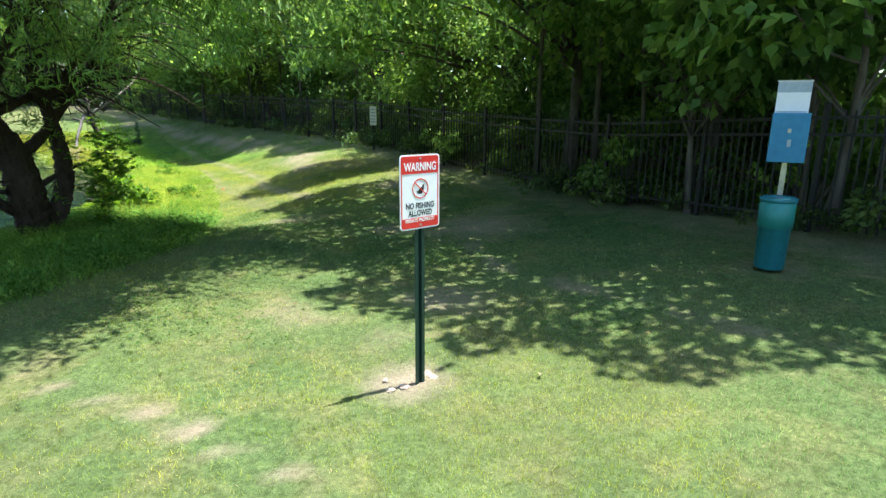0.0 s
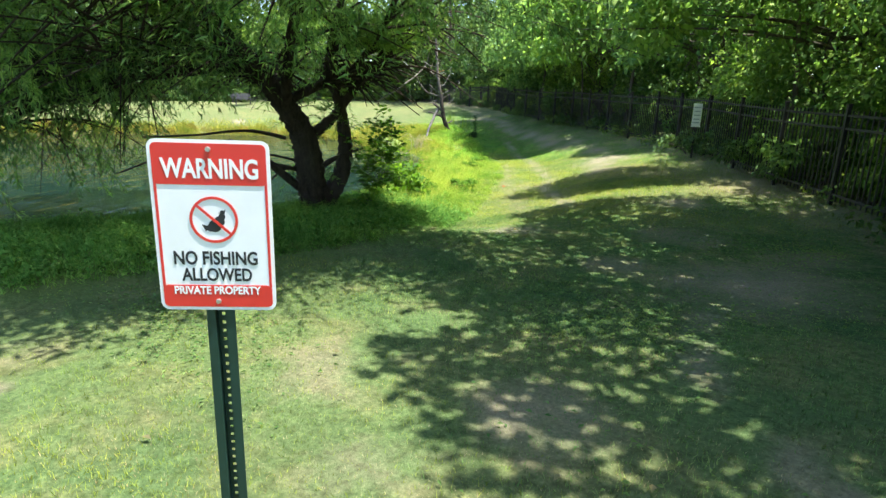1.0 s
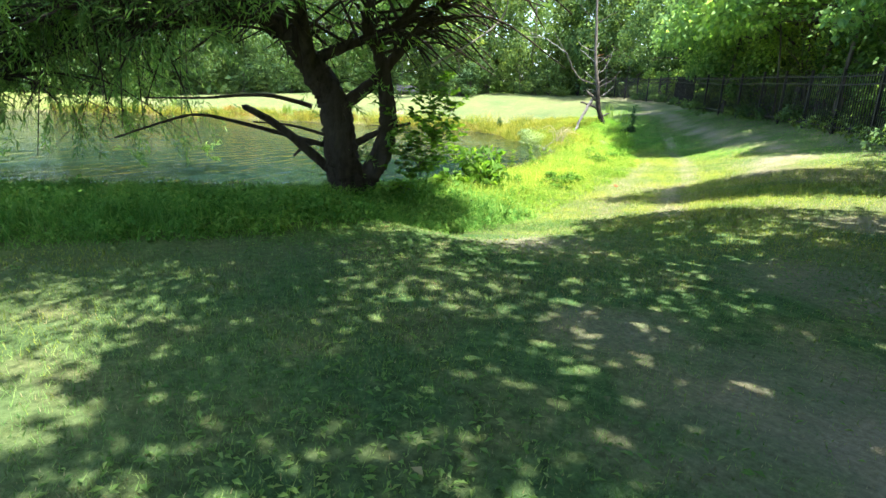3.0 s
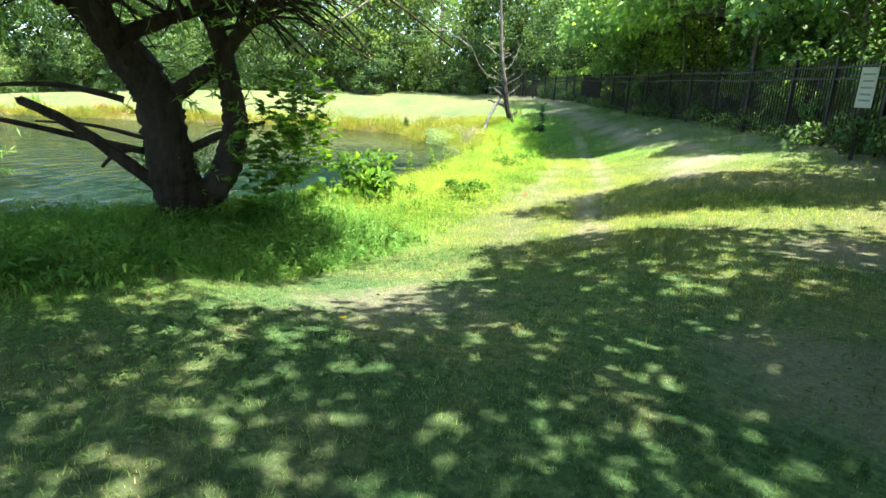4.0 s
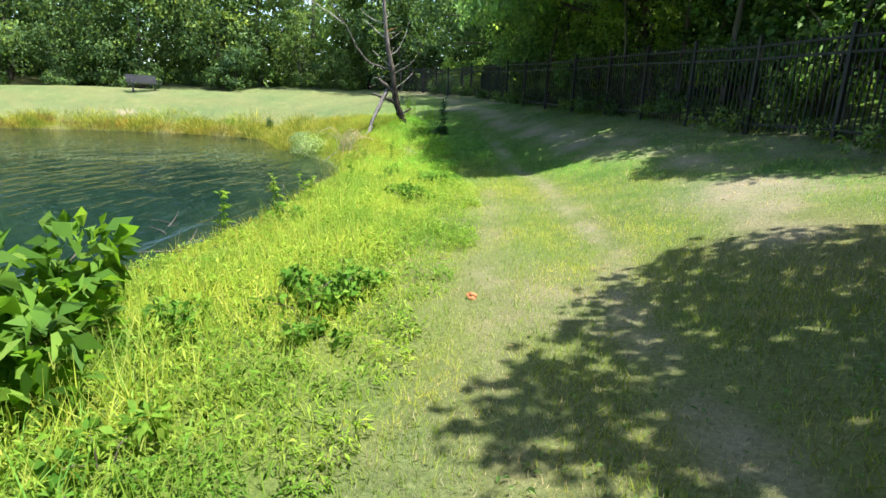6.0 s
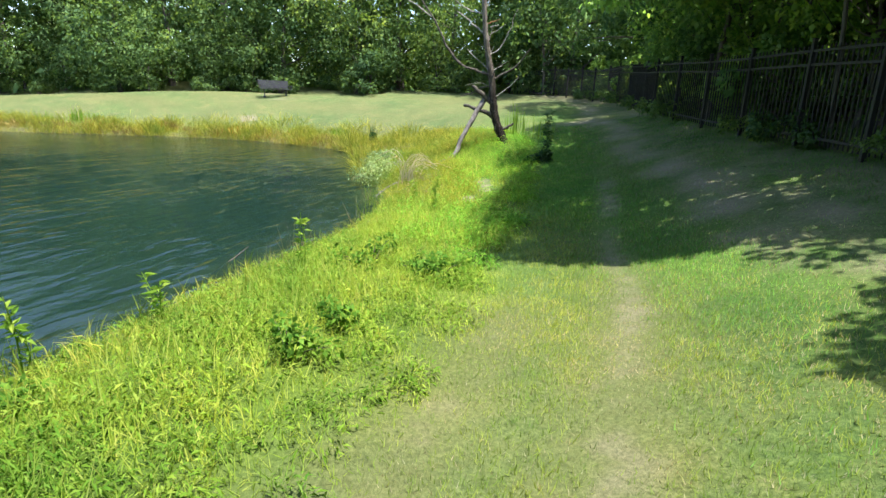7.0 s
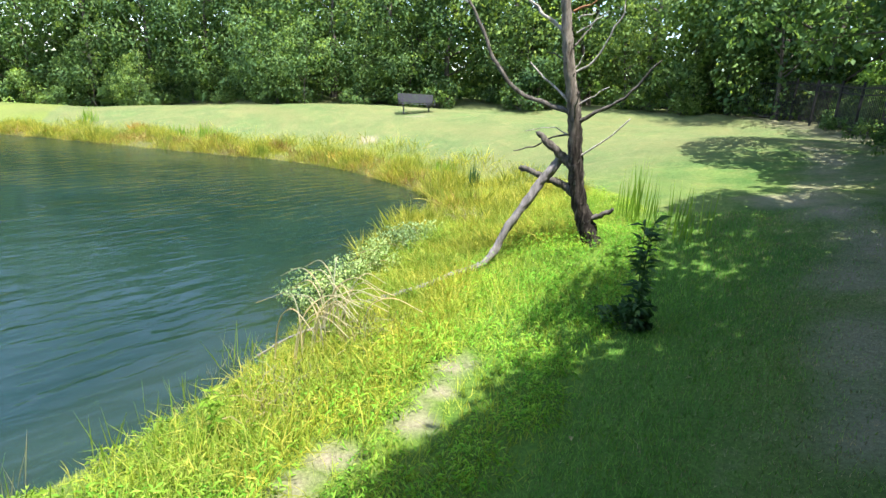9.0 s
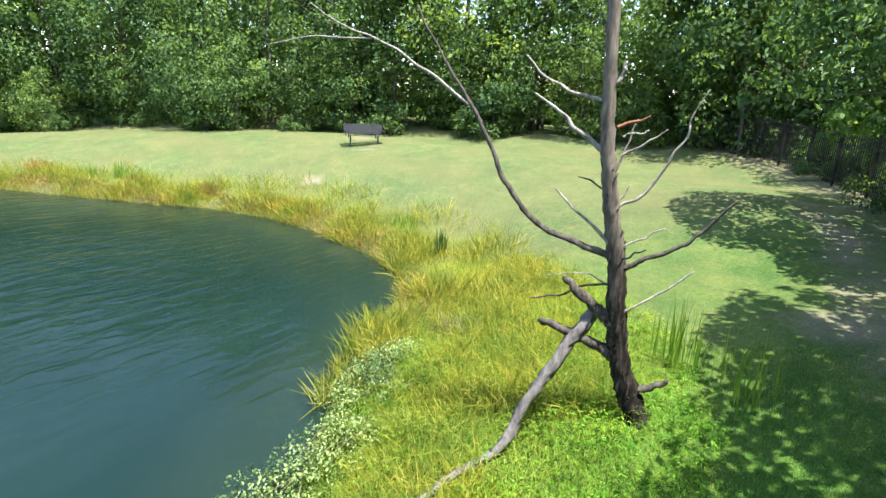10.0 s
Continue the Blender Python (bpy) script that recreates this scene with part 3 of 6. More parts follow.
# ---- trees and bushes ----
def crown_leaves(rng, centres, radii, n, length, width, flat=0.35, squash=0.75, soft=0.7):
    """Leaves on the outside of round clumps, shaded softly as a clump is. Gives vertices, faces and normals."""
    pick = rng.choice(len(centres), n, p=np.asarray(radii) ** 2 / np.sum(np.asarray(radii) ** 2))
    out = unit(rng.normal(size=(n, 3)))
    r = radii[pick] * rng.uniform(0.2, 1.0, n) ** 0.4
    pos = centres[pick] + out * r[:, None] * np.array([1, 1, squash])
    ax = out * 0.8 + rng.normal(size=(n, 3)) * 0.6 + np.array([0, 0, -0.25])
    size = rng.uniform(0.65, 1.35, n)
    v, f = leaves(pos, ax, length * size, width * size, rng, 0.2, 0.45, 0.12, flat)
    nor = unit((out + np.array([0, 0, 0.2])) * soft + unit(rng.normal(size=(n, 3))) * (1 - soft))
    return v, f, np.repeat(nor, 4, 0)


def broad_tree(seed, tall, wide, low, n, leaf, mat, trunk_r, label, group, category="tree", name="tree", clumps=62, soft=0.72):
    """A woodland tree: tapered trunk, limbs that reach into the crown, and a crown of leaf clumps."""
    rng = np.random.default_rng(seed)
    ob = thing(name, label, category, group=group)
    u = rng.uniform(0, 2 * np.pi, clumps)
    h = rng.uniform(0, 1, clumps)
    prof = np.sin(np.pi * (0.12 + 0.8 * h)) ** 0.7
    rad = wide * prof * rng.uniform(0.35, 1.0, clumps) ** 0.6
    cs = np.stack([np.cos(u) * rad, np.sin(u) * rad, low + (tall - low) * h], 1)
    rs = rng.uniform(0.24, 0.44, clumps) * wide
    g = Geo()
    bend = rng.normal(size=(4, 2)) * 0.12
    stem = [(0, 0, -0.3), (bend[0, 0], bend[0, 1], tall * 0.25), (bend[1, 0] * 2, bend[1, 1] * 2, tall * 0.55), (bend[2, 0] * 3, bend[2, 1] * 3, tall * 0.9)]
    g.add(*tube(stem, trunk_r, trunk_r * 0.25, 8, 0.12, rng, 5, trunk_r * 0.5))
    for c in cs[rng.choice(clumps, 13, replace=False)]:
        z0 = max(low * 0.6, c[2] - rng.uniform(0.8, 2.2))
        s = spline(stem, 8)
        b0 = s[np.argmin(abs(s[:, 2] - z0))]
        mid = (b0 + c) / 2 + rng.normal(size=3) * 0.15 + np.array([0, 0, -0.15])
        g.add(*tube([b0, mid, c], trunk_r * 0.32, trunk_r * 0.07, 5, 0.1, rng, 3))
    child("trunk", g.mesh("trunk", M["bark"], True), ob)
    v, f, nor = crown_leaves(rng, cs, rs, n, leaf * 1.1, leaf * 0.78, soft=soft)
    child("crown", mesh_of("crown", v, f, mat, False, nor), ob)
    return ob


def bush(seed, wide, tall, n, leaf, mat, label, group, category="bush", name="bush", clumps=14, stems=9):
    rng = np.random.default_rng(seed)
    ob = thing(name, label, category, group=group)
    up = rng.uniform(0.1, 0.9, clumps)
    cs = np.stack([rng.normal(size=clumps) * wide * (0.62 - 0.3 * up), rng.normal(size=clumps) * wide * (0.62 - 0.3 * up), up * tall], 1)
    rs = rng.uniform(0.2, 0.44, clumps) * min(wide, tall)
    g = Geo()
    for c in cs[:stems]:
        g.add(*tube([(c[0] * 0.1, c[1] * 0.1, -0.15), (c[0] * 0.4, c[1] * 0.4, c[2] * 0.55), tuple(c)], 0.03 * wide, 0.008 * wide, 4, 0.1, rng, 2))
    child("stem", g.mesh("stem", M["bark"], True), ob)
    v, f, nor = crown_leaves(rng, cs, rs, n, leaf, leaf * 0.55)
    v[:, 2] = np.maximum(v[:, 2], 0.0)
    child("foliage", mesh_of("foliage", v, f, mat, False, nor), ob)
    return ob


def plant_out(makers, spots):
    """Build each kind once at its first spot and copy it to its other spots: (kind, x, y, size, turn)."""
    first = {}
    for kind, x, y, size, turn in spots:
        m = pose(x, y, hz(x, y), 0, 0, turn) @ Matrix.Diagonal((size, size, size, 1))
        if kind not in first:
            first[kind] = makers[kind]()
            first[kind].matrix_basis = m
        else:
            ob = copy_thing(first[kind], Matrix())
            ob.matrix_basis = m


def beyond(s, out):
    """A spot at the share s of the fence's line, out metres outside it."""
    p = np.asarray(FENCE, float)
    seg = np.linalg.norm(np.diff(p, axis=0), axis=1)
    run = s * seg.sum()
    for a, b, l in zip(p, p[1:], seg):
        if run <= l:
            t = (b - a) / l
            q = a + t * run + np.array([t[1], -t[0]]) * out
            return q[0], q[1]
        run -= l
    return tuple(p[-1])


def woods():
    g1, g2 = "trees behind the fence", "trees across the pond"
    makers = dict(
        a=lambda: broad_tree(1, 10.5, 3.4, 1.9, 11500, 0.15, M["bright_fence_leaf"], 0.16, "tall broadleaf tree with dense dark green crown", g1, soft=0.15),
        b=lambda: broad_tree(2, 9.0, 3.2, 1.6, 11500, 0.14, M["light_leaf"], 0.13, "broadleaf tree with light green leafy crown", g1, soft=0.15),
        c=lambda: broad_tree(3, 11.5, 3.0, 2.3, 10500, 0.16, M["bright_fence_leaf"], 0.18, "tall slender dark green woodland tree", g1, soft=0.15),
        d=lambda: broad_tree(4, 11.0, 3.6, 0.9, 10500, 0.175, M["wood_leaf"], 0.2, "dark green woodland tree leafy to the ground", g2),
        e=lambda: broad_tree(5, 9.0, 3.4, 0.6, 10500, 0.165, M["cool_leaf"], 0.17, "mid-green woodland tree draped in vines", g2),
        f=lambda: broad_tree(6, 14.0, 4.2, 1.5, 4600, 0.37, M["wood_leaf"], 0.24, "very tall dark green woodland tree", g2))
    makers["g"] = lambda: broad_tree(7, 5.6, 2.3, 2.1, 7000, 0.15, M["light_leaf"], 0.07, "young broadleaf tree reaching over the lawn", g1, clumps=36, soft=0.15)
    makers["h"] = lambda: broad_tree(8, 5.2, 2.5, 0.3, 6000, 0.14, M["cool_leaf"], 0.08, "low mid-green tree leafy to the ground", g2, clumps=36)
    makers["k"] = lambda: broad_tree(9, 4.8, 1.75, 1.0, 5600, 0.115, M["light_leaf"], 0.05, "young leafy tree close behind the fence", g1, clumps=34, soft=0.3)
    makers["m"] = lambda: broad_tree(10, 5.4, 1.9, 1.2, 6000, 0.125, M["bright_fence_leaf"], 0.06, "young dark green tree close behind the fence", g1, clumps=36, soft=0.3)
    rng = np.random.default_rng(11)
    spots = []
    # shade trees on the near stretch of the fence, then a gap, then the far stretch
    near = [("a", 6.9, 11.0, 1.3), ("b", 5.4, 13.4, 1.25), ("c", 10.6, 7.4, 1.2), ("c", 7.6, 12.8, 1.3), ("b", 6.4, 17.0, 1.1), ("b", 9.8, 1.6, 1.0), ("g", 4.9, 7.0, 1.1), ("g", 3.9, 8.6, 1.0),
            ("d", 2.6, 23.5, 0.9), ("d", -1.2, 29.0, 0.95), ("d", -4.6, 32.4, 0.95), ("d", 4.6, 25.2, 0.9), ("e", 7.2, 20.5, 0.95), ("d", -8.6, 35.4, 1.0), ("e", -12.6, 38.8, 1.0), ("d", -16.6, 42.2, 1.0), ("e", -20.6, 44.6, 0.95), ("d", -25.2, 46.4, 0.95)]
    for k, x, y, s in near:
        spots.append((k, x, y, s * rng.uniform(0.96, 1.04), rng.uniform(0, 360)))
    for i, share in enumerate(np.linspace(0.27, 0.66, 13)):
        x, y = beyond(share, rng.uniform(1.3, 2.2))
        spots.append(("km"[i % 2], x, y, rng.uniform(0.8, 1.15), rng.uniform(0, 360)))
    back = [(0.08, 7), (0.2, 6.5), (0.3, 7.5), (0.38, 9), (0.46, 7), (0.54, 7), (0.64, 7), (0.76, 5)]
    for s, o in back:
        x, y = beyond(s, o + rng.uniform(-0.8, 0.8))
        spots.append((rng.choice(["f", "f", "d"]), x, y, rng.uniform(0.85, 1.1), rng.uniform(0, 360)))
    edge = [(-29, 44.2), (-33, 43), (-36.6, 41), (-39.6, 38.4), (-42, 35.2), (-43.4, 31.8), (-44.4, 28.4), (-46.2, 25.2), (-48.6, 22.6), (-51.4, 20.4), (-53.6, 17), (-54.8, 13), (-55.4, 9), (-56, 5), (-57, 0), (-57.5, -5), (-54, -11)]
    pond_mid = np.array([-26.0, 12.0])
    for i, (x, y) in enumerate(edge):
        spots.append(("de"[i % 2], x, y, rng.uniform(0.9, 1.15), rng.uniform(0, 360)))
        q = np.array([x, y]) + unit(pond_mid - np.array([x, y])) * rng.uniform(1.2, 2.4) + rng.uniform(-1.2, 1.2, 2)
        spots.append(("h", q[0], q[1], rng.uniform(0.6, 1.15), rng.uniform(0, 360)))
        if i % 3 == 0:
            spots.append(("f", x - 4 + rng.uniform(-1, 1), y + 2 + rng.uniform(-1, 1), rng.uniform(0.9, 1.15), rng.uniform(0, 360)))
    plant_out(makers, spots)
    makers = dict(
        p=lambda: bush(21, 1.5, 2.7, 2800, 0.17, M["cool_leaf"], "rounded light green shrub at the wood's edge", "shrubs at the wood's edge", clumps=24),
        q=lambda: bush(22, 1.3, 1.8, 2200, 0.165, M["wood_leaf"], "dark green shrub at the wood's edge", "shrubs at the wood's edge", clumps=22),
        r=lambda: bush(23, 1.1, 1.9, 1800, 0.13, M["light_leaf"], "leafy vine and shrub growth along the fence", "shrubs along the fence"),
        # undergrowth takes the raised leaf colour too, to lift its shade
        s=lambda: bush(24, 1.0, 1.3, 1500, 0.12, M["bright_fence_leaf"], "leafy undergrowth behind the fence", "shrubs along the fence"))
    spots = []
    for i, (x, y) in enumerate(edge):
        for k in range(1 + i % 2):
            q = np.array([x, y]) + unit(pond_mid - np.array([x, y])) * rng.uniform(2.0, 3.9) + rng.uniform(-1.3, 1.3, 2)
            spots.append((rng.choice(["p", "q"]), q[0], q[1], rng.uniform(0.35, 1.0), rng.uniform(0, 360)))
    for s in np.arange(0.1, 0.92, 0.028):
        x, y = beyond(s, rng.uniform(1.2, 3.5))
        spots.append((rng.choice(["r", "s", "s"]), x, y, rng.uniform(0.7, 1.3), rng.uniform(0, 360)))
    plant_out(makers, spots)


# outlines of the shade to be cast on lawn, bank and fence; crowns are added to fit them
SHADE = dict(
    bank=[(-7.2, 10.2), (-6.8, 11.2), (-5.5, 11.6), (-4.8, 11.6), (-4.6, 10.9), (-4.6, 10.1), (-4.3, 9.3), (-5.5, 8.6), (-7.2, 9.0)],
    lawn=[(-1.3, 5.3), (-0.7, 5.0), (0.0, 4.4), (0.2, 3.8), (0.5, 4.0), (1.0, 4.0), (1.4, 3.3), (2.3, 3.5), (3.2, 3.3), (5.0, 4.4), (5.4, 6.0), (3.0, 8.0), (1.3, 9.0), (1.3, 6.6), (0.6, 5.8), (-0.7, 6.1)],
    near=[(-3.2, 7.3), (-2.4, 6.6), (-0.7, 6.0), (0.6, 5.7), (1.3, 6.6), (1.5, 9.4), (-0.8, 8.9), (-2.8, 10.0), (-2.9, 9.0), (-3.3, 8.3)],
    south=[(-3.9, 12.0), (-2.9, 12.8), (-1.8, 13.3), (-0.8, 13.5), (0.8, 12.0), (1.4, 9.4), (-0.8, 8.6), (-2.9, 10.4), (-3.1, 11.3)],
    middle=[(-5.1, 13.9), (-5.2, 16.5), (-4.9, 17.1), (-3.9, 17.4), (-2.6, 17.3), (-1.2, 16.2), (-0.6, 15.2), (-1.6, 14.9), (-2.7, 14.1), (-3.6, 13.6)],
    strip=[(-6.3, 20.2), (-4.9, 19.6), (-2.9, 19.6), (-4.6, 22.0), (-6.6, 23.2)],
    east=[(-11.0, 21.3), (-10.1, 20.9), (-8.9, 21.8), (-7.6, 22.8), (-6.2, 22.6), (-5.5, 23.2), (-9.4, 26.8), (-12.0, 28.8), (-13.8, 25.0), (-12.4, 22.7)],
    north=[(-12.9, 23.9), (-14.7, 25.3), (-15.9, 26.8), (-16.8, 28.2), (-17.5, 29.0), (-18.2, 30.6), (-16.5, 30.15), (-16.4, 30.5), (-18.0, 31.2), (-15.2, 32.0), (-9.0, 26.4), (-10.4, 23.8)],
    gloom=[(-2.9, 19.4), (-1.3, 16.4), (-0.4, 15.2), (1.6, 15.8), (-0.6, 20.4), (-3.6, 24.4), (-4.8, 22.2)],
    thicket=[(-5.6, 23.4), (-3.6, 24.2), (-7.6, 29.0), (-13.6, 34.2), (-15.0, 32.2), (-9.4, 27.0)],
    corner=[(-22.7, 32.9), (-20.4, 32.0), (-19.4, 32.5), (-18.2, 31.6), (-16.0, 32.6), (-19.4, 36.2), (-22.4, 38.4), (-23.2, 37.0), (-22.0, 36.2), (-24.0, 34.4)])


PONDSIDE = [(-11.0, 21.3), (-12.5, 22.7), (-14.7, 25.3), (-15.9, 26.8), (-16.9, 28.2)]


def shade_tree(seed, x, y, patch, n, mat, label, low=3.4, high=8.6, leaf=0.15):
    """A tall tree added behind the fence, its boughs placed and cut to keep the sun off one outlined stretch."""
    rng = np.random.default_rng(seed)
    ob = thing("tree", label, "tree", group="trees behind the fence")
    p = np.asarray(SHADE[patch], float)
    lo, hi = p.min(0) - 0.3, p.max(0) + 0.3
    lean = np.array([SUN.x, SUN.y]) / SUN.z
    cs = []
    while len(cs) < (260 if n > 20000 else 150):
        q = rng.uniform(lo, hi)
        if inside(p, q[:1], q[1:])[0] or gap_to(p, q[:1], q[1:], True)[0] < 0.3:
            h = rng.uniform(low, high)
            cs.append((*(q + lean * h), h + hz(*q)))
    cs = np.array(cs)
    v, f, nor = crown_leaves(rng, cs, rng.uniform(0.4, 0.8, len(cs)), n, leaf, leaf * 0.7, 0.45, 0.6, 0.5)
    c = v.reshape(-1, 4, 3).mean(1)
    # leaves stay only where their shadow lands inside the outline
    down = c[:, :2] - lean * (c[:, 2:] - height(c[:, 0], c[:, 1])[:, None])
    keep = inside(p, down[:, 0], down[:, 1]) | (gap_to(p, down[:, 0], down[:, 1], True) < np.abs(rng.normal(size=len(c))) * 0.13)
    rim = gap_to(PONDSIDE, down[:, 0], down[:, 1])
    keep &= rng.uniform(0, 1, len(c)) < 0.25 + smooth(rim / 1.3)
    v, nor = v.reshape(-1, 4, 3)[keep].reshape(-1, 3), nor.reshape(-1, 4, 3)[keep].reshape(-1, 3)
    child("crown", mesh_of("crown", v, np.arange(len(v)).reshape(-1, 4), mat, False, nor), ob)
    g = Geo()
    z = hz(x, y)
    mid = cs.mean(0)
    stem = [(x, y, z - 0.3), (x + rng.normal() * 0.1, y + rng.normal() * 0.1, z + 2.2), (x * 0.8 + mid[0] * 0.2, y * 0.8 + mid[1] * 0.2, z + 4.6), (x * 0.55 + mid[0] * 0.45, y * 0.55 + mid[1] * 0.45, z + 7.6)]
    g.add(*tube(stem, 0.17, 0.05, 9, 0.14, rng, 6, 0.06))
    line = spline(stem, 10)
    for c in cs[::5]:
        b0 = line[np.argmin(np.abs(line[:, 2] - max(z + 1.8, c[2] - 1.6)))]
        g.add(*tube([b0, (b0 + c) / 2 + np.array([0, 0, 0.35]), c], 0.05, 0.008, 5, 0.12, rng, 4))
    child("trunk", g.mesh("trunk", M["bark"], True), ob)


def fence_trees():
    shade_tree(299, 7.6, 7.0, "lawn", 10800, M["bright_fence_leaf"], "broad green tree spreading over the lawn", 4.4, 8.4)
    shade_tree(300, 5.0, 10.4, "near", 9000, M["bright_fence_leaf"], "tall green tree leaning out over the fence", 4.6, 8.4)
    shade_tree(301, 3.0, 13.4, "south", 12500, M["bright_fence_leaf"], "tall dark green tree reaching over the fence", 4.0, 8.0)
    shade_tree(302, 2.0, 18.4, "middle", 10000, M["light_leaf"], "light green tree reaching over the fence", 3.4, 7.0)
    shade_tree(303, -2.4, 22.4, "strip", 6500, M["bright_fence_leaf"], "slim green tree close behind the fence", 3.0, 6.0)
    shade_tree(304, -4.6, 26.0, "east", 36000, M["bright_fence_leaf"], "tall green tree spreading over the lawn", 3.6, 8.6)
    shade_tree(305, -9.4, 30.0, "north", 36000, M["bright_fence_leaf"], "tall green tree spreading over the fence and lawn", 3.4, 8.6)
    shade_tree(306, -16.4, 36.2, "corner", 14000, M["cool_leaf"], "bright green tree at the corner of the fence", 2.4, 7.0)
    # two crowns added only to block sun from the growth at the fence
    shade_tree(308, 1.6, 20.6, "gloom", 1800, M["bright_fence_leaf"], "green tree added to keep the sun off the fence vines", 3.2, 8.0)
    shade_tree(309, -7.4, 31.2, "thicket", 5000, M["bright_fence_leaf"], "green tree added to darken the thicket behind the fence", 3.2, 8.0)
    # thin bare stems in the gloom behind the pickets
    rng = np.random.default_rng(307)
    for k, share in enumerate(np.linspace(0.12, 0.66, 34)):
        x, y = beyond(share + rng.uniform(-0.006, 0.006), rng.uniform(0.5, 3.4))
        r, tall = rng.uniform(0.03, 0.085), rng.uniform(4.5, 8.0)
        ob = thing("sapling", "thin dark bare sapling stem in the shaded undergrowth", "sapling", (x, y, hz(x, y)), group="saplings behind the fence")
        top = rng.normal(size=2) * 0.5
        child("stem", Geo().add(*tube([(0, 0, -0.2), (top[0] * 0.2, top[1] * 0.3, tall * 0.35), (top[0] * 0.7, top[1] * 0.6, tall * 0.7), (top[0], top[1], tall)], r, r * 0.3, 6, 0.12, rng, 4)).mesh("stem", M["bark"], True), ob)


def far_woods():
    """The depth of the wood, a mass of leaves behind the trees that stand at its edge."""
    rng = np.random.default_rng(31)
    line = np.array([(16, -8), (14.5, 4), (12.5, 12), (9.5, 19), (5, 26), (-2, 33), (-10, 40), (-18, 46), (-27, 53), (-38, 54), (-48, 50), (-53, 42), (-53.5, 32), (-54.5, 22), (-57.5, 12), (-61, 0), (-62, -14), (-50, -24), (-30, -26), (-12, -22), (4, -18), (16, -8)], float)
    p = chaikin(line, 1, False)
    n = 86000
    i = rng.integers(0, len(p) - 1, n)
    t = rng.uniform(0, 1, n)[:, None]
    xy = p[i] * (1 - t) + p[i + 1] * t
    xy = xy + rng.normal(size=(n, 2)) * 1.6
    z = rng.uniform(0, 1, n) ** 1.7 * (13 + 2.5 * np.sin(xy[:, 0] * 0.5) + 2 * np.sin(xy[:, 1] * 0.43))
    low = rng.uniform(0, 1, n) < 0.28
    z[low] = rng.uniform(0, 3.0, low.sum())
    thin = (xy[:, 0] > -5) & (xy[:, 1] < 36) & (z > 1.2) & (rng.uniform(0, 1, n) < np.where(xy[:, 1] < 16, 0.75, 0.45))
    xy, z = xy[~thin], z[~thin]
    n = len(z)
    size = rng.uniform(0.5, 1.1, n)
    v, f = leaves(np.column_stack([xy, z]), rng.normal(size=(n, 3)), size, size * 0.6, rng, 0.2, 0.45, 0.1, 0.3)
    tagged(new("far_woods", mesh_of("far_woods", v, f, M["cool_leaf"])), "deep dark green woodland beyond the clearing", "woods", kind="stuff")


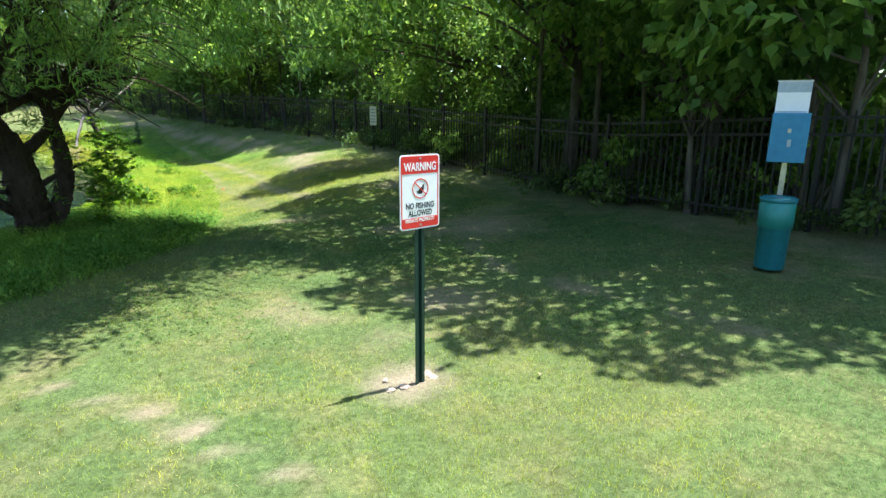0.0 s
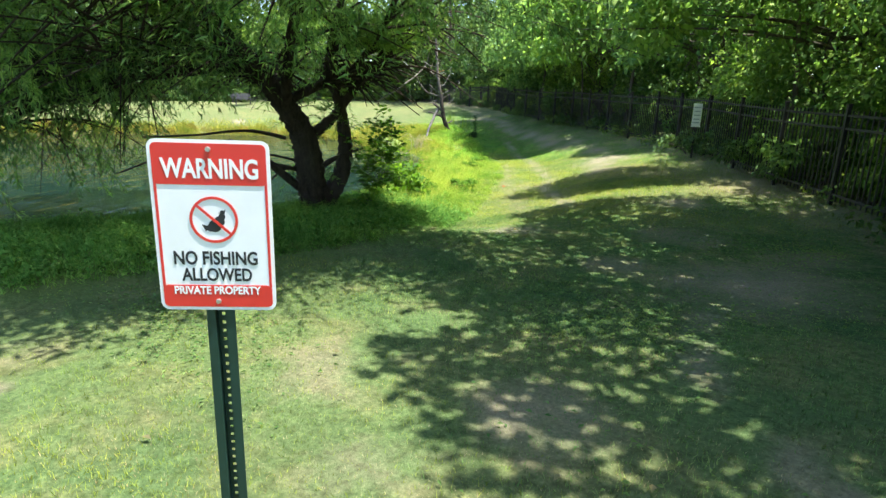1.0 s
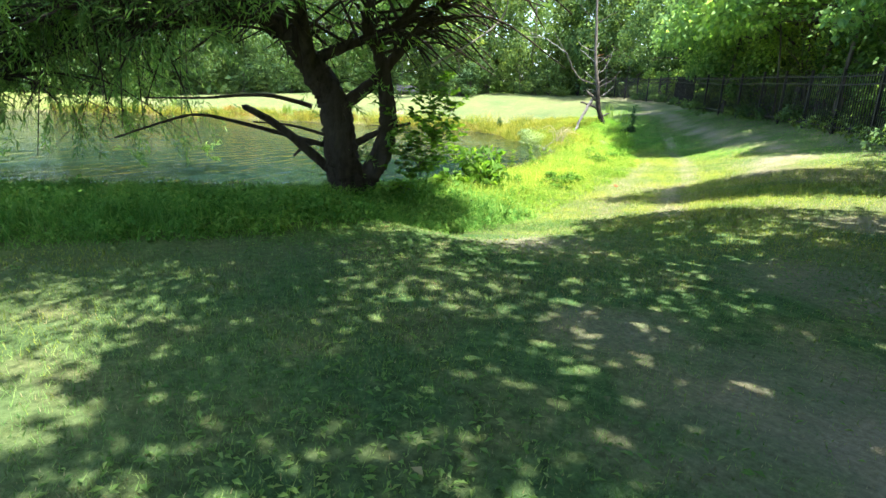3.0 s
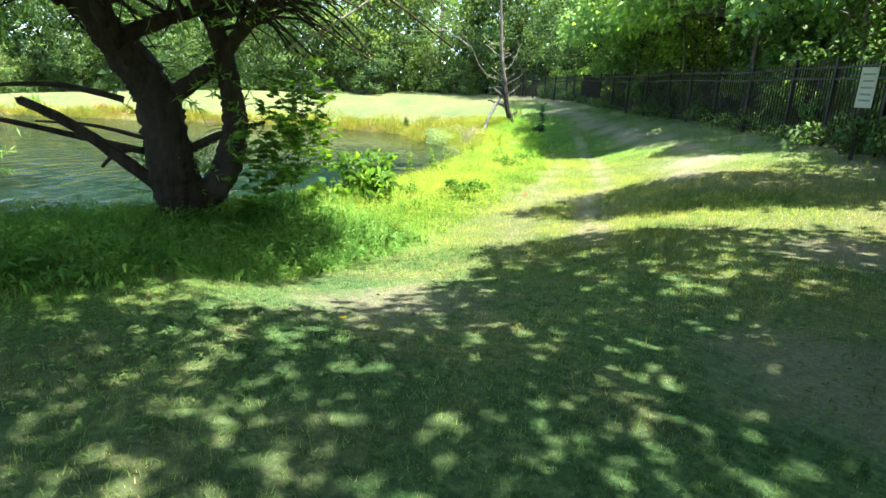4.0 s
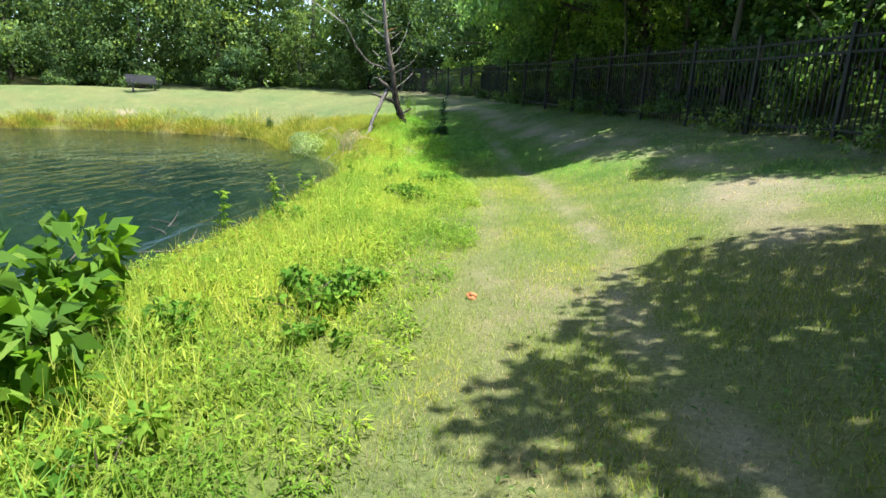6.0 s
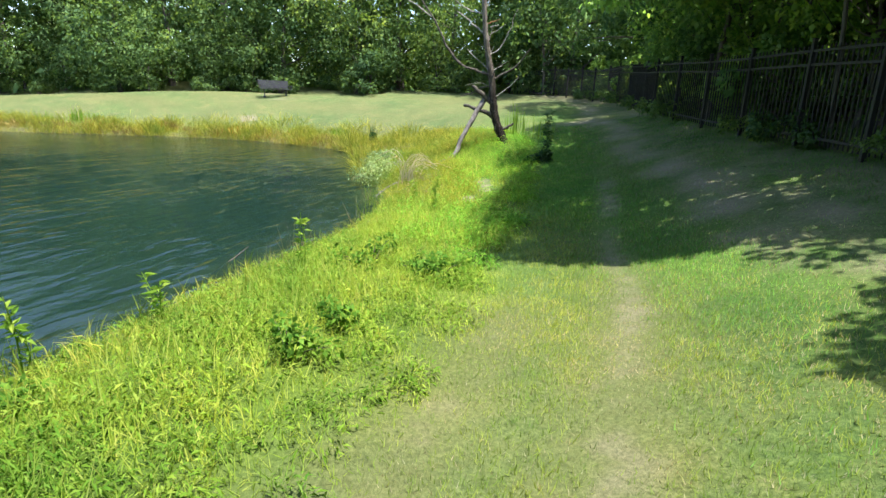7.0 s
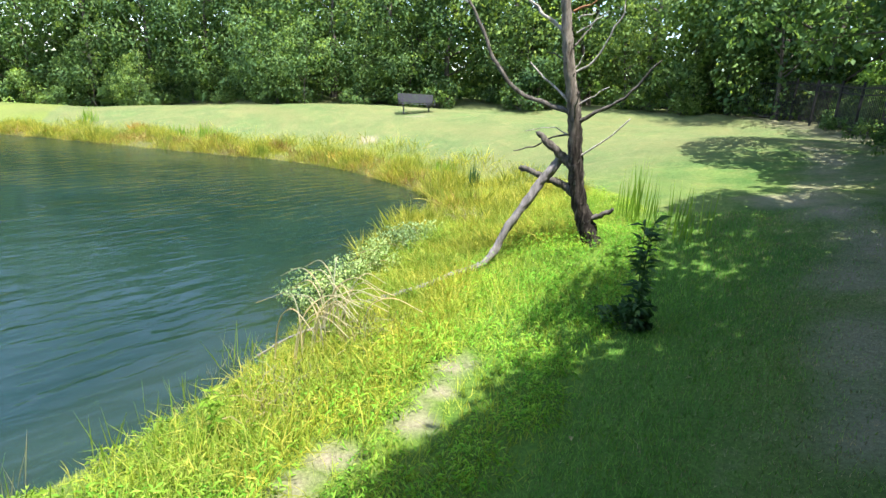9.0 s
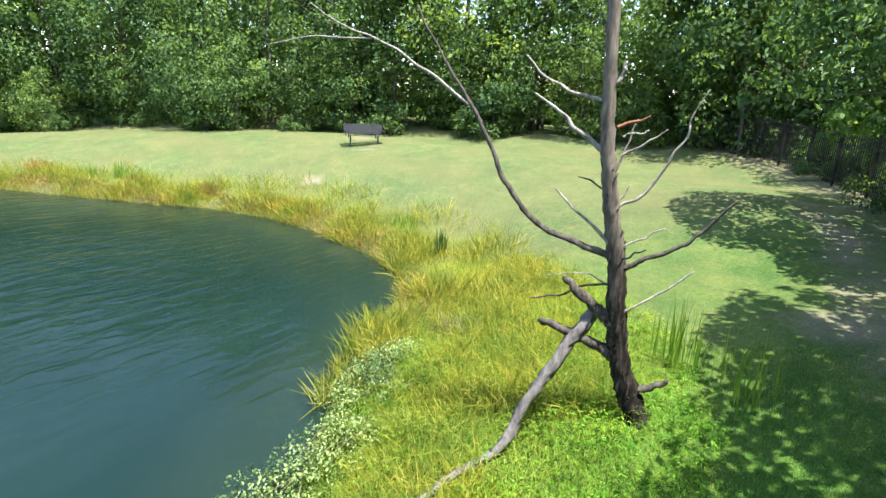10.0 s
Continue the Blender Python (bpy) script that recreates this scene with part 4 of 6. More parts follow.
# ---- the leaning tree on the bank ----
def bank_tree():
    rng = np.random.default_rng(41)
    ob = thing("willow_tree", "dark twin-stemmed willow leaning over the pond bank", "tree")
    wood, twigs = Geo(), Geo()
    stems = [([(-7.6, 10.2, -1.15), (-7.61, 10.17, -0.7), (-7.64, 10.09, -0.29), (-7.68, 10.0, 0.48), (-7.73, 9.87, 0.88), (-7.82, 9.62, 1.28), (-7.92, 9.37, 1.63), (-8.05, 9.05, 2.05), (-8.6, 8.2, 3.2), (-9.0, 7.4, 4.8)], 0.35, 0.1, 0.08),
             ([(-7.58, 10.3, -1.0), (-7.51, 10.43, -0.58), (-7.43, 10.66, -0.19), (-7.39, 10.79, 0.3), (-7.39, 10.78, 0.7), (-7.41, 10.73, 1.1), (-7.44, 10.62, 1.55), (-7.5, 10.46, 2.0), (-7.4, 10.8, 3.4), (-7.0, 11.4, 5.2)], 0.21, 0.05, 0.05),
             ([(-7.7, 10.0, 0.4), (-7.62, 10.14, 0.69), (-7.45, 10.59, 1.11), (-7.3, 10.97, 1.61), (-7.12, 11.42, 2.18), (-6.6, 12.2, 3.3)], 0.125, 0.045, 0),
             ([(-7.84, 9.6, 1.3), (-7.64, 10.09, 1.57), (-7.5, 10.45, 1.73), (-7.27, 11.04, 2.11), (-6.4, 11.1, 3.1), (-5.2, 10.2, 4.2)], 0.095, 0.035, 0),
             ([(-7.85, 9.65, 1.0), (-7.3, 9.3, 1.9), (-6.4, 8.8, 2.7), (-5.3, 8.4, 3.4), (-4.4, 8.2, 3.9)], 0.12, 0.035, 0),
             ([(-8.05, 9.2, 1.7), (-8.0, 8.4, 2.4), (-7.6, 7.4, 3.0), (-7.0, 6.3, 3.4)], 0.11, 0.035, 0),
             ([(-8.0, 9.15, 1.95), (-8.24, 8.56, 1.88), (-8.59, 7.69, 1.72), (-8.82, 7.09, 1.6), (-9.1, 6.3, 1.3), (-9.5, 5.4, 0.8)], 0.11, 0.03, 0),
             ([(-8.6, 8.2, 3.2), (-9.6, 8.4, 4.2), (-10.6, 8.2, 4.6)], 0.09, 0.03, 0),
             ([(-5.3, 8.4, 3.4), (-4.0, 7.6, 4.3), (-2.4, 6.9, 4.6)], 0.06, 0.025, 0),
             ([(-7.0, 6.3, 3.4), (-5.6, 5.4, 4.0), (-4.0, 5.2, 4.3)], 0.06, 0.025, 0),
             ([(-5.2, 10.2, 4.2), (-4.2, 9.2, 4.7), (-2.6, 8.0, 4.8)], 0.06, 0.025, 0),
             ([(-9.0, 7.4, 4.8), (-7.2, 7.0, 5.8), (-4.6, 6.8, 6.2)], 0.08, 0.03, 0),
             ([(-7.0, 11.4, 5.2), (-5.8, 10.2, 6.2), (-4.4, 8.6, 6.4)], 0.07, 0.03, 0),
             ([(-4.4, 8.2, 3.9), (-3.0, 8.3, 4.2), (-1.6, 8.0, 4.0)], 0.05, 0.02, 0)]
    for pts, a, b, fl in stems:
        wood.add(*tube(pts, a, b, 15 if a > 0.2 else 9, 0.13, rng, 12 if a > 0.2 else 6, fl))
    bare = [([(-7.75, 9.9, -0.38), (-7.93, 9.48, 0.02), (-8.09, 9.08, 0.36), (-8.25, 8.68, 0.59)], 0.085, 0.05),
            ([(-7.76, 9.92, 0.0), (-8.01, 9.27, 0.17), (-8.22, 8.72, 0.31), (-8.49, 8.07, 0.44), (-8.68, 7.62, 0.33), (-8.9, 6.9, 0.05)], 0.045, 0.015),
            ([(-7.86, 9.65, 0.64), (-8.06, 9.17, 0.76), (-8.23, 8.76, 0.77), (-8.46, 8.16, 0.7), (-8.79, 7.34, 0.66)], 0.04, 0.012),
            ([(-7.77, 9.88, 0.07), (-7.9, 9.55, 0.01), (-7.97, 9.37, -0.16)], 0.035, 0.02),
            ([(-7.7, 9.8, 0.2), (-7.95, 9.3, 0.33), (-8.2, 8.8, 0.36)], 0.03, 0.012),
            ([(-7.6, 10.2, 0.02), (-7.42, 10.62, 0.26), (-7.2, 11.1, 0.43)], 0.07, 0.025),
            ([(-7.4, 10.7, 1.05), (-7.31, 10.93, 1.76), (-7.26, 11.08, 2.15)], 0.05, 0.025)]
    for pts, a, b in bare:
        wood.add(*tube(pts, a, b, 7, 0.1, rng, 5))
    pos, axis = [], []
    # side branches leave the stems, and thin shoots hang from them
    for si, (pts, a, b, fl) in enumerate(stems):
        line = spline(pts, 10)
        grow = [k for k in range(len(line)) if line[k][2] > 1.5]
        for _ in range(32):
            k = rng.choice(grow)
            o = line[k]
            away = unit(np.array([o[0] + 7.8, o[1] - 9.8, 0.0]) + rng.normal(size=3) * 0.9)
            away[2] = rng.uniform(-0.05, 0.5)
            reach = rng.uniform(0.8, 2.6)
            side = [o, o + away * reach * 0.5 + np.array([0, 0, 0.1]), o + away * reach + np.array([0, 0, -0.25 * reach])]
            wood.add(*tube(side, 0.03, 0.008, 5, 0.1, rng, 4))
            sl = spline(side, 8)
            for _ in range(12):
                q = sl[rng.integers(4, len(sl))]
                drop = rng.uniform(0.4, 2.3) if si in (4, 8, 10, 13) else rng.uniform(0.2, 0.85)
                sway = np.append(rng.normal(size=2) * 0.55, 0)
                ds = np.linspace(0, 1, 26)[:, None]
                twig = q + (sway + away * 0.3) * ds * drop + np.array([0, 0, -1.0]) * drop * ds ** 1.6
                twig[:, 2] = np.maximum(twig[:, 2], (0.1 if si == 6 else 1.5 if si in (4, 8, 10, 13) else 2.4) + rng.uniform(0, 0.7))
                pos.append(twig)
                axis.append(unit(np.gradient(twig, axis=0)) + rng.normal(size=twig.shape) * 0.55)
                if rng.uniform() < 0.25:
                  twigs.add(*tube(twig[::12], 0.004, 0.002, 3, 0, None, 2))
    # thin shoots that sprout from the stems, some leafy
    for si, many in ((0, 90), (1, 60), (2, 24), (3, 30), (6, 30)):
        line = spline(stems[si][0], 10)
        top = int(len(line) * (0.75 if si else 0.7))
        for _ in range(many):
            o = line[rng.integers(8 if si < 2 else 2, top)]
            d = unit(np.append(rng.normal(size=2), rng.uniform(-0.4, 0.9)))
            l = rng.uniform(0.25, 0.95)
            shoot = [o, o + d * l * 0.5 + np.array([0, 0, 0.04]), o + d * l + np.array([0, 0, rng.uniform(-0.3, 0.15)])]
            twigs.add(*tube(shoot, 0.007, 0.002, 4, 0, None, 3))
            if rng.uniform() < 0.5:
                sp = spline(shoot, 12)[8:]
                pos.append(sp)
                axis.append(d + rng.normal(size=sp.shape) * 0.7)
    # boughs that reach out over the water and hang low
    for _ in range(92):
        o = spline(stems[rng.choice([5, 6, 6, 7])][0], 8)
        o = o[rng.integers(len(o) // 3, len(o))]
        e = np.array([rng.uniform(-11.2, -8.2), rng.uniform(3.4, 8.6), rng.uniform(-0.35, 1.9)])
        bough = [o, (o + e) / 2 + np.array([0, 0, rng.uniform(0.1, 0.6)]), e]
        wood.add(*tube(bough, 0.022, 0.005, 5, 0.1, rng, 5))
        sl = spline(bough, 12)
        for _ in range(20):
            q = sl[rng.integers(7, len(sl))]
            drop = rng.uniform(0.25, 0.8)
            ds = np.linspace(0, 1, 22)[:, None]
            twig = q + np.append(rng.normal(size=2) * 0.7, 0) * ds * drop - np.array([0, 0, 1.0]) * drop * ds ** 1.5
            twig[:, 2] = np.maximum(twig[:, 2], WATER + 0.35 + rng.uniform(0, 0.5))
            pos.append(twig)
            axis.append(unit(np.gradient(twig, axis=0)) + rng.normal(size=twig.shape) * 0.55)
            if rng.uniform() < 0.5:
                twigs.add(*tube(twig[::7], 0.004, 0.002, 3, 0, None, 2))
    child("twig", twigs.mesh("twig", M["willow_bark"]), ob)
    p, ax = np.concatenate(pos), np.concatenate(axis)
    k = p[:, 1] < 11.8 + rng.normal(size=len(p)) * 0.2
    front = (p[:, 0] + 7.6) * 0.66 - (p[:, 1] - 10.2) * 0.75
    low = (p[:, 2] < 3.3) & (front > 0.2) & (front < 5) & (p[:, 1] > 5.6)
    k &= ~low | (np.sin(np.arange(len(p)) // 104 * 12.9898) > 0.62)
    p, ax = p[k], ax[k]
    s = rng.uniform(0.7, 1.3, len(p))
    v, f = leaves(p, ax, 0.115 * s, 0.021 * s, rng, 0.2, 0.4, 0.15)
    child("crown", mesh_of("crown", v, f, M["willow_leaf"]), ob, "narrow drooping willow leaves")
    # high clumps, mostly out of sight, set to cast shade on bank and lawn
    n = 104
    yy = rng.uniform(4.8, 11.5, n)
    edge = np.interp(yy, (5, 6, 8.5, 9.3, 10.4, 12), (-2.2, -1.6, -1.0, -2.4, -3.3, -4.0))
    cs = np.column_stack([-6.8 + rng.uniform(0, 1, n) ** 0.8 * (edge + 6.8), yy, rng.uniform(3.9, 6.6, n)])
    v, f, nor = crown_leaves(rng, cs, rng.uniform(0.6, 1.05, n), 58000, 0.145, 0.052, 0.5, 0.6, 0.35)
    cs2 = np.column_stack([rng.uniform(-10.8, -7.0, 60), rng.uniform(2.6, 8.2, 60), rng.uniform(1.5, 4.4, 60)])
    v2, f2, nor2 = crown_leaves(rng, cs2, rng.uniform(0.45, 0.9, 60), 26000, 0.12, 0.022, 0.2, 0.7, 0.35)
    for q in cs2[::3]:
        o = spline(stems[6][0], 8)
        o = o[rng.integers(4, len(o))]
        wood.add(*tube([o, (o + q) / 2 + np.array([0, 0, 0.2]), q], 0.025, 0.006, 5, 0.1, rng, 4))
    # more clumps on top, added to shade the boughs over the water
    cs3 = np.column_stack([rng.uniform(-11.5, -6.6, 40), rng.uniform(3.0, 9.5, 40), rng.uniform(4.6, 7.0, 40)])
    v3, f3, nor3 = crown_leaves(rng, cs3, rng.uniform(0.7, 1.2, 40), 24000, 0.16, 0.06, 0.5, 0.6, 0.35)
    # clumps added where their shadow covers the bank outline
    roof, p = [], np.asarray(SHADE["bank"], float)
    while len(roof) < 46:
        q = rng.uniform(p.min(0), p.max(0))
        if inside(p, q[:1], q[1:])[0]:
            h = rng.uniform(4.4, 6.4)
            roof.append((q[0] + SUN.x / SUN.z * h, q[1] + SUN.y / SUN.z * h, h + hz(*q)))
    v4, f4, nor4 = crown_leaves(rng, np.array(roof), rng.uniform(0.35, 0.6, 46), 6500, 0.13, 0.045, 0.5, 0.6, 0.35)
    v3, f3, nor3 = np.concatenate([v3, v4]), np.concatenate([f3, f4 + len(v3)]), np.concatenate([nor3, nor4])
    v, f = np.concatenate([v, v2, v3]), np.concatenate([f, f2 + len(v), f3 + len(v) + len(v2)])
    child("upper_crown", mesh_of("upper_crown", v, f, M["willow_leaf"], False, np.concatenate([nor, nor2, nor3])), ob, "narrow green willow leaves, the high clumps added for shade")
    child("trunk", wood.mesh("trunk", M["willow_bark"], True), ob)
    g = Geo().add(*tube([(-7.13, 11.44, 1.37), (-6.88, 12.0, 1.74), (-6.65, 12.5, 2.2), (-6.6, 12.6, 2.8)], 0.022, 0.008, 6, 0.1, rng))
    child("dead_branch", g.mesh("dead_branch", M["pale"], True), ob, "bare pale dead branch")


# ---- the dead tree ----
def dead_tree():
    rng = np.random.default_rng(51)
    ob = thing("dead_tree", "bare grey dead cedar with broken branches", "tree")
    stem = [(-16.34, 26.9, hz(-16.34, 26.9) - 0.2), (-16.42, 26.78, 0.3), (-16.52, 26.64, 0.75), (-16.57, 26.57, 1.2), (-16.61, 26.51, 1.73), (-16.67, 26.42, 2.22), (-16.72, 26.33, 2.75), (-16.75, 26.27, 3.3), (-16.79, 26.22, 4.1), (-16.87, 26.14, 5.4), (-16.9, 26.15, 6.2)]
    child("trunk", Geo().add(*tube(stem, 0.118, 0.036, 17, 0.2, rng, 8, 0.06)).mesh("trunk", M["dead_trunk"], True), ob)
    limbs = [
        ([(-16.64, 26.47, 1.81), (-16.86, 26.2, 1.9), (-17.12, 25.89, 2.05), (-17.32, 25.64, 2.39), (-17.45, 25.48, 2.76), (-17.62, 25.28, 3.18), (-17.79, 25.08, 3.54), (-17.99, 24.83, 4.05)], 0.042, 0.012, "dead"),
        ([(-17.62, 25.28, 3.15), (-17.97, 24.85, 3.5), (-18.21, 24.56, 3.7), (-18.54, 24.16, 3.88), (-18.75, 23.9, 4.07)], 0.018, 0.005, "pale"),
        ([(-18.28, 24.48, 3.74), (-18.71, 23.95, 3.74), (-19.11, 23.46, 3.64)], 0.01, 0.004, "pale"),
        ([(-16.6, 26.53, 1.69), (-16.46, 26.7, 1.83), (-16.28, 26.91, 1.98), (-16.15, 27.07, 2.19), (-16.01, 27.25, 2.48)], 0.034, 0.012, "dead"),
        ([(-16.54, 26.6, 1.26), (-16.36, 26.82, 1.48), (-16.17, 27.04, 1.78)], 0.014, 0.008, "pale"),
        ([(-16.65, 26.47, 2.31), (-16.51, 26.63, 2.44), (-16.42, 26.75, 2.74), (-16.33, 26.86, 3.01), (-16.33, 26.86, 3.15), (-16.26, 26.94, 3.4)], 0.02, 0.006, "pale"),
        ([(-16.72, 26.38, 2.75), (-16.91, 26.14, 2.96), (-17.06, 25.97, 3.13), (-17.21, 25.78, 3.29)], 0.032, 0.014, "pale"),
        ([(-16.75, 26.32, 3.25), (-17.01, 26.03, 3.33), (-17.18, 25.82, 3.47), (-17.28, 25.69, 3.63)], 0.022, 0.009, "pale"),
        ([(-16.71, 26.38, 3.03), (-16.64, 26.48, 3.09), (-16.54, 26.59, 3.15)], 0.022, 0.007, "rust"),
        ([(-16.68, 26.44, 2.95), (-16.6, 26.53, 3.0), (-16.54, 26.6, 3.02)], 0.012, 0.006, "pale"),
        ([(-16.68, 26.44, 2.78), (-16.53, 26.61, 2.93), (-16.44, 26.72, 3.04)], 0.014, 0.006, "pale"),
        ([(-16.66, 26.45, 1.92), (-16.78, 26.31, 2.09), (-16.93, 26.13, 2.26), (-17.03, 26.0, 2.42)], 0.022, 0.009, "pale"),
        ([(-16.62, 26.5, 1.53), (-16.76, 26.33, 1.49), (-16.93, 26.12, 1.35), (-17.11, 25.91, 1.26)], 0.018, 0.009, "dead"),
        ([(-16.66, 26.45, 1.54), (-16.81, 26.27, 1.6), (-17.03, 26.0, 1.53)], 0.01, 0.004, "pale"),
        ([(-16.56, 26.57, 1.1), (-16.67, 26.44, 1.24), (-16.79, 26.29, 1.39), (-16.91, 26.15, 1.52)], 0.085, 0.04, "dead"),
        ([(-16.53, 26.61, 0.76), (-16.66, 26.45, 0.88), (-16.83, 26.25, 0.95), (-17.03, 26.0, 1.03)], 0.075, 0.042, "dead"),
        ([(-16.42, 26.76, 0.45), (-16.27, 26.93, 0.56), (-16.21, 27.0, 0.63)], 0.05, 0.025, "dead"),
        ([(-16.6, 26.53, 1.91), (-16.48, 26.68, 2.04), (-16.37, 26.81, 2.15)], 0.013, 0.006, "pale"),
        ([(-16.7, 26.4, 2.43), (-16.83, 26.25, 2.52), (-16.9, 26.16, 2.55)], 0.011, 0.005, "dead"),
        ([(-16.78, 26.26, 3.75), (-16.84, 26.2, 3.9), (-16.86, 26.17, 4.0)], 0.02, 0.01, "dead"),
        ([(-16.74, 26.32, 3.4), (-16.7, 26.36, 3.5), (-16.69, 26.37, 3.6)], 0.022, 0.014, "pale"),
        ([(-16.68, 26.42, 2.3), (-16.62, 26.5, 2.42), (-16.6, 26.53, 2.52)], 0.013, 0.006, "pale"),
        ([(-16.79, 26.26, 4.4), (-16.5, 26.6, 4.7), (-16.3, 26.9, 4.9)], 0.018, 0.007, "dead"),
        ([(-16.8, 26.25, 4.6), (-17.1, 25.9, 4.8), (-17.4, 25.6, 5.2)], 0.02, 0.007, "dead"),
        ([(-16.6, 26.5, 1.7), (-16.2, 26.3, 1.95), (-15.9, 26.2, 2.1)], 0.014, 0.006, "dead"),
        ([(-16.7, 26.4, 2.6), (-16.95, 26.7, 2.8), (-17.2, 27.0, 3.1)], 0.016, 0.006, "dead")]
    for pts, a, b, k in limbs:
        run = spline(pts, 3)
        run[1:-1] += rng.normal(size=(len(run) - 2, 3)) * 0.007
        child("branch", Geo().add(*tube(run, a * 0.9, b * 0.9, 8, 0.22, rng, 3)).mesh("branch", M[k], True), ob)
    # loose bark flakes and knots down the trunk
    line = spline(stem, 12)
    g = Geo()
    for _ in range(70):
        k = rng.integers(6, int(len(line) * 0.62))
        a = rng.uniform(0, 2 * np.pi)
        out = np.array([math.cos(a), math.sin(a), 0.0])
        r = 0.118 + (0.036 - 0.118) * k / len(line)
        p = line[k] + out * r * 0.9
        w, l, lift = rng.uniform(0.008, 0.02), rng.uniform(0.03, 0.09), rng.uniform(0.008, 0.03)
        t = np.array([-out[1], out[0], 0.0])
        q = [p - t * w, p + t * w, p + t * w * 0.6 + out * lift + np.array([0, 0, l]), p - t * w * 0.6 + out * lift + np.array([0, 0, l])]
        g.add(q + [e - out * 0.006 for e in q], [[0, 1, 2, 3], [7, 6, 5, 4], [0, 4, 5, 1], [1, 5, 6, 2], [2, 6, 7, 3], [3, 7, 4, 0]])
    tagged(child("loose_bark", g.mesh("loose_bark", M["dead"]), ob, "dark peeling bark flakes"), "dark peeling bark flakes", kind="stuff")
    log = thing("fallen_limb", "grey fallen limb leaning on the dead tree trunk", "branch")
    pts = [(-16.76, 26.45, 1.22), (-16.78, 26.1, 0.72), (-16.8, 25.8, 0.25), (-16.76, 25.5, hz(-16.76, 25.5) + 0.12), (-16.7, 25.0, hz(-16.7, 25) + 0.1), (-16.5, 24.4, hz(-16.5, 24.4) + 0.12), (-16.35, 23.7, hz(-16.35, 23.7) + 0.1)]
    run = spline(pts, 3)
    run[1:-1] += rng.normal(size=(len(run) - 2, 3)) * 0.006
    child("limb", Geo().add(*tube(run, 0.066, 0.03, 11, 0.25, rng, 3)).mesh("limb", M["grey_dead"], True), log)


# ---- the fence ----
def fence():
    ob = thing("fence", "black steel picket fence between the lawn and the woods", "fence")
    line = np.asarray(FENCE, float)
    post_me = bpy.data.meshes.new("post")
    bm = block((0.06, 0.06, 1.62), (0, 0, 0.76), 0.004)
    cap = block((0.075, 0.075, 0.03), (0, 0, 1.585), 0.006)
    tmp = bpy.data.meshes.new("tmp")
    cap.to_mesh(tmp)
    bm.from_mesh(tmp)
    bm.to_mesh(post_me)
    post_me.materials.append(M["black"])
    bm.free(), cap.free()
    picket_me = bpy.data.meshes.new("picket")
    bm = block((0.018, 0.018, 1.42), (0, 0, 0.79))
    bm.to_mesh(picket_me)
    bm.free()
    picket_me.materials.append(M["black"])
    rail_me = bpy.data.meshes.new("rail")
    bm = block((1.0, 0.03, 0.036), (0.5, 0, 0), 0.003)
    bm.to_mesh(rail_me)
    bm.free()
    rail_me.materials.append(M["black"])
    far, run = Geo(), []
    for a, b in zip(line, line[1:]):
        n = max(1, round(np.linalg.norm(b - a) / 1.83))
        run += [a + (b - a) * i / n for i in range(n)]
    run.append(line[-1])
    count = 0
    for p, q in zip(run, run[1:]):
        zp, zq = hz(*p), hz(*q)
        d = Vector((q[0] - p[0], q[1] - p[1], zq - zp))
        turn = math.degrees(math.atan2(d.y, d.x))
        child("post", post_me, ob, "", pose(p[0], p[1], zp, 0, 0, turn))
        for h in (0.18, 1.22, 1.42):
            child("rail", rail_me, ob, "", Matrix.Translation((p[0], p[1], zp + h)) @ d.to_track_quat("X", "Z").to_matrix().to_4x4() @ Matrix.Diagonal((d.length, 1, 1, 1)))
        for i in range(1, 15):
            t = i / 15
            at = (p[0] + d.x * t, p[1] + d.y * t, zp + d.z * t)
            if 6 < at[1] < 36.5 and count < 300:
                child("picket", picket_me, ob, "", pose(*at, 0, 0, turn))
                count += 1
            else:
                c = np.array([[sx * 0.009, sy * 0.009, z] for z in (0.08, 1.5) for sx, sy in ((-1, -1), (1, -1), (1, 1), (-1, 1))]) + np.array(at)
                far.add(c, [[0, 1, 5, 4], [1, 2, 6, 5], [2, 3, 7, 6], [3, 0, 4, 7], [4, 5, 6, 7]])
    tagged(child("picket_run", far.mesh("picket_run", M["black"]), ob), kind="stuff")


# ---- signs, station, bench ----
def rounded(w, h, r, depth, at=(0, 0, 0)):
    """An upright plate with rounded corners, in the plane of x and z."""
    bm = bmesh.new()
    vs = []
    for cx, cz, a0 in ((w / 2 - r, h / 2 - r, 0), (-w / 2 + r, h / 2 - r, 90), (-w / 2 + r, -h / 2 + r, 180), (w / 2 - r, -h / 2 + r, 270)):
        for k in range(6):
            a = radians(a0 + 18 * k)
            vs.append(bm.verts.new((at[0] + cx + r * math.cos(a), at[1], at[2] + cz + r * math.sin(a))))
    face = bm.faces.new(vs)
    got = bmesh.ops.extrude_face_region(bm, geom=[face])
    bmesh.ops.translate(bm, verts=[e for e in got["geom"] if isinstance(e, bmesh.types.BMVert)], vec=(0, depth, 0))
    bmesh.ops.recalc_face_normals(bm, faces=bm.faces[:])
    return bm


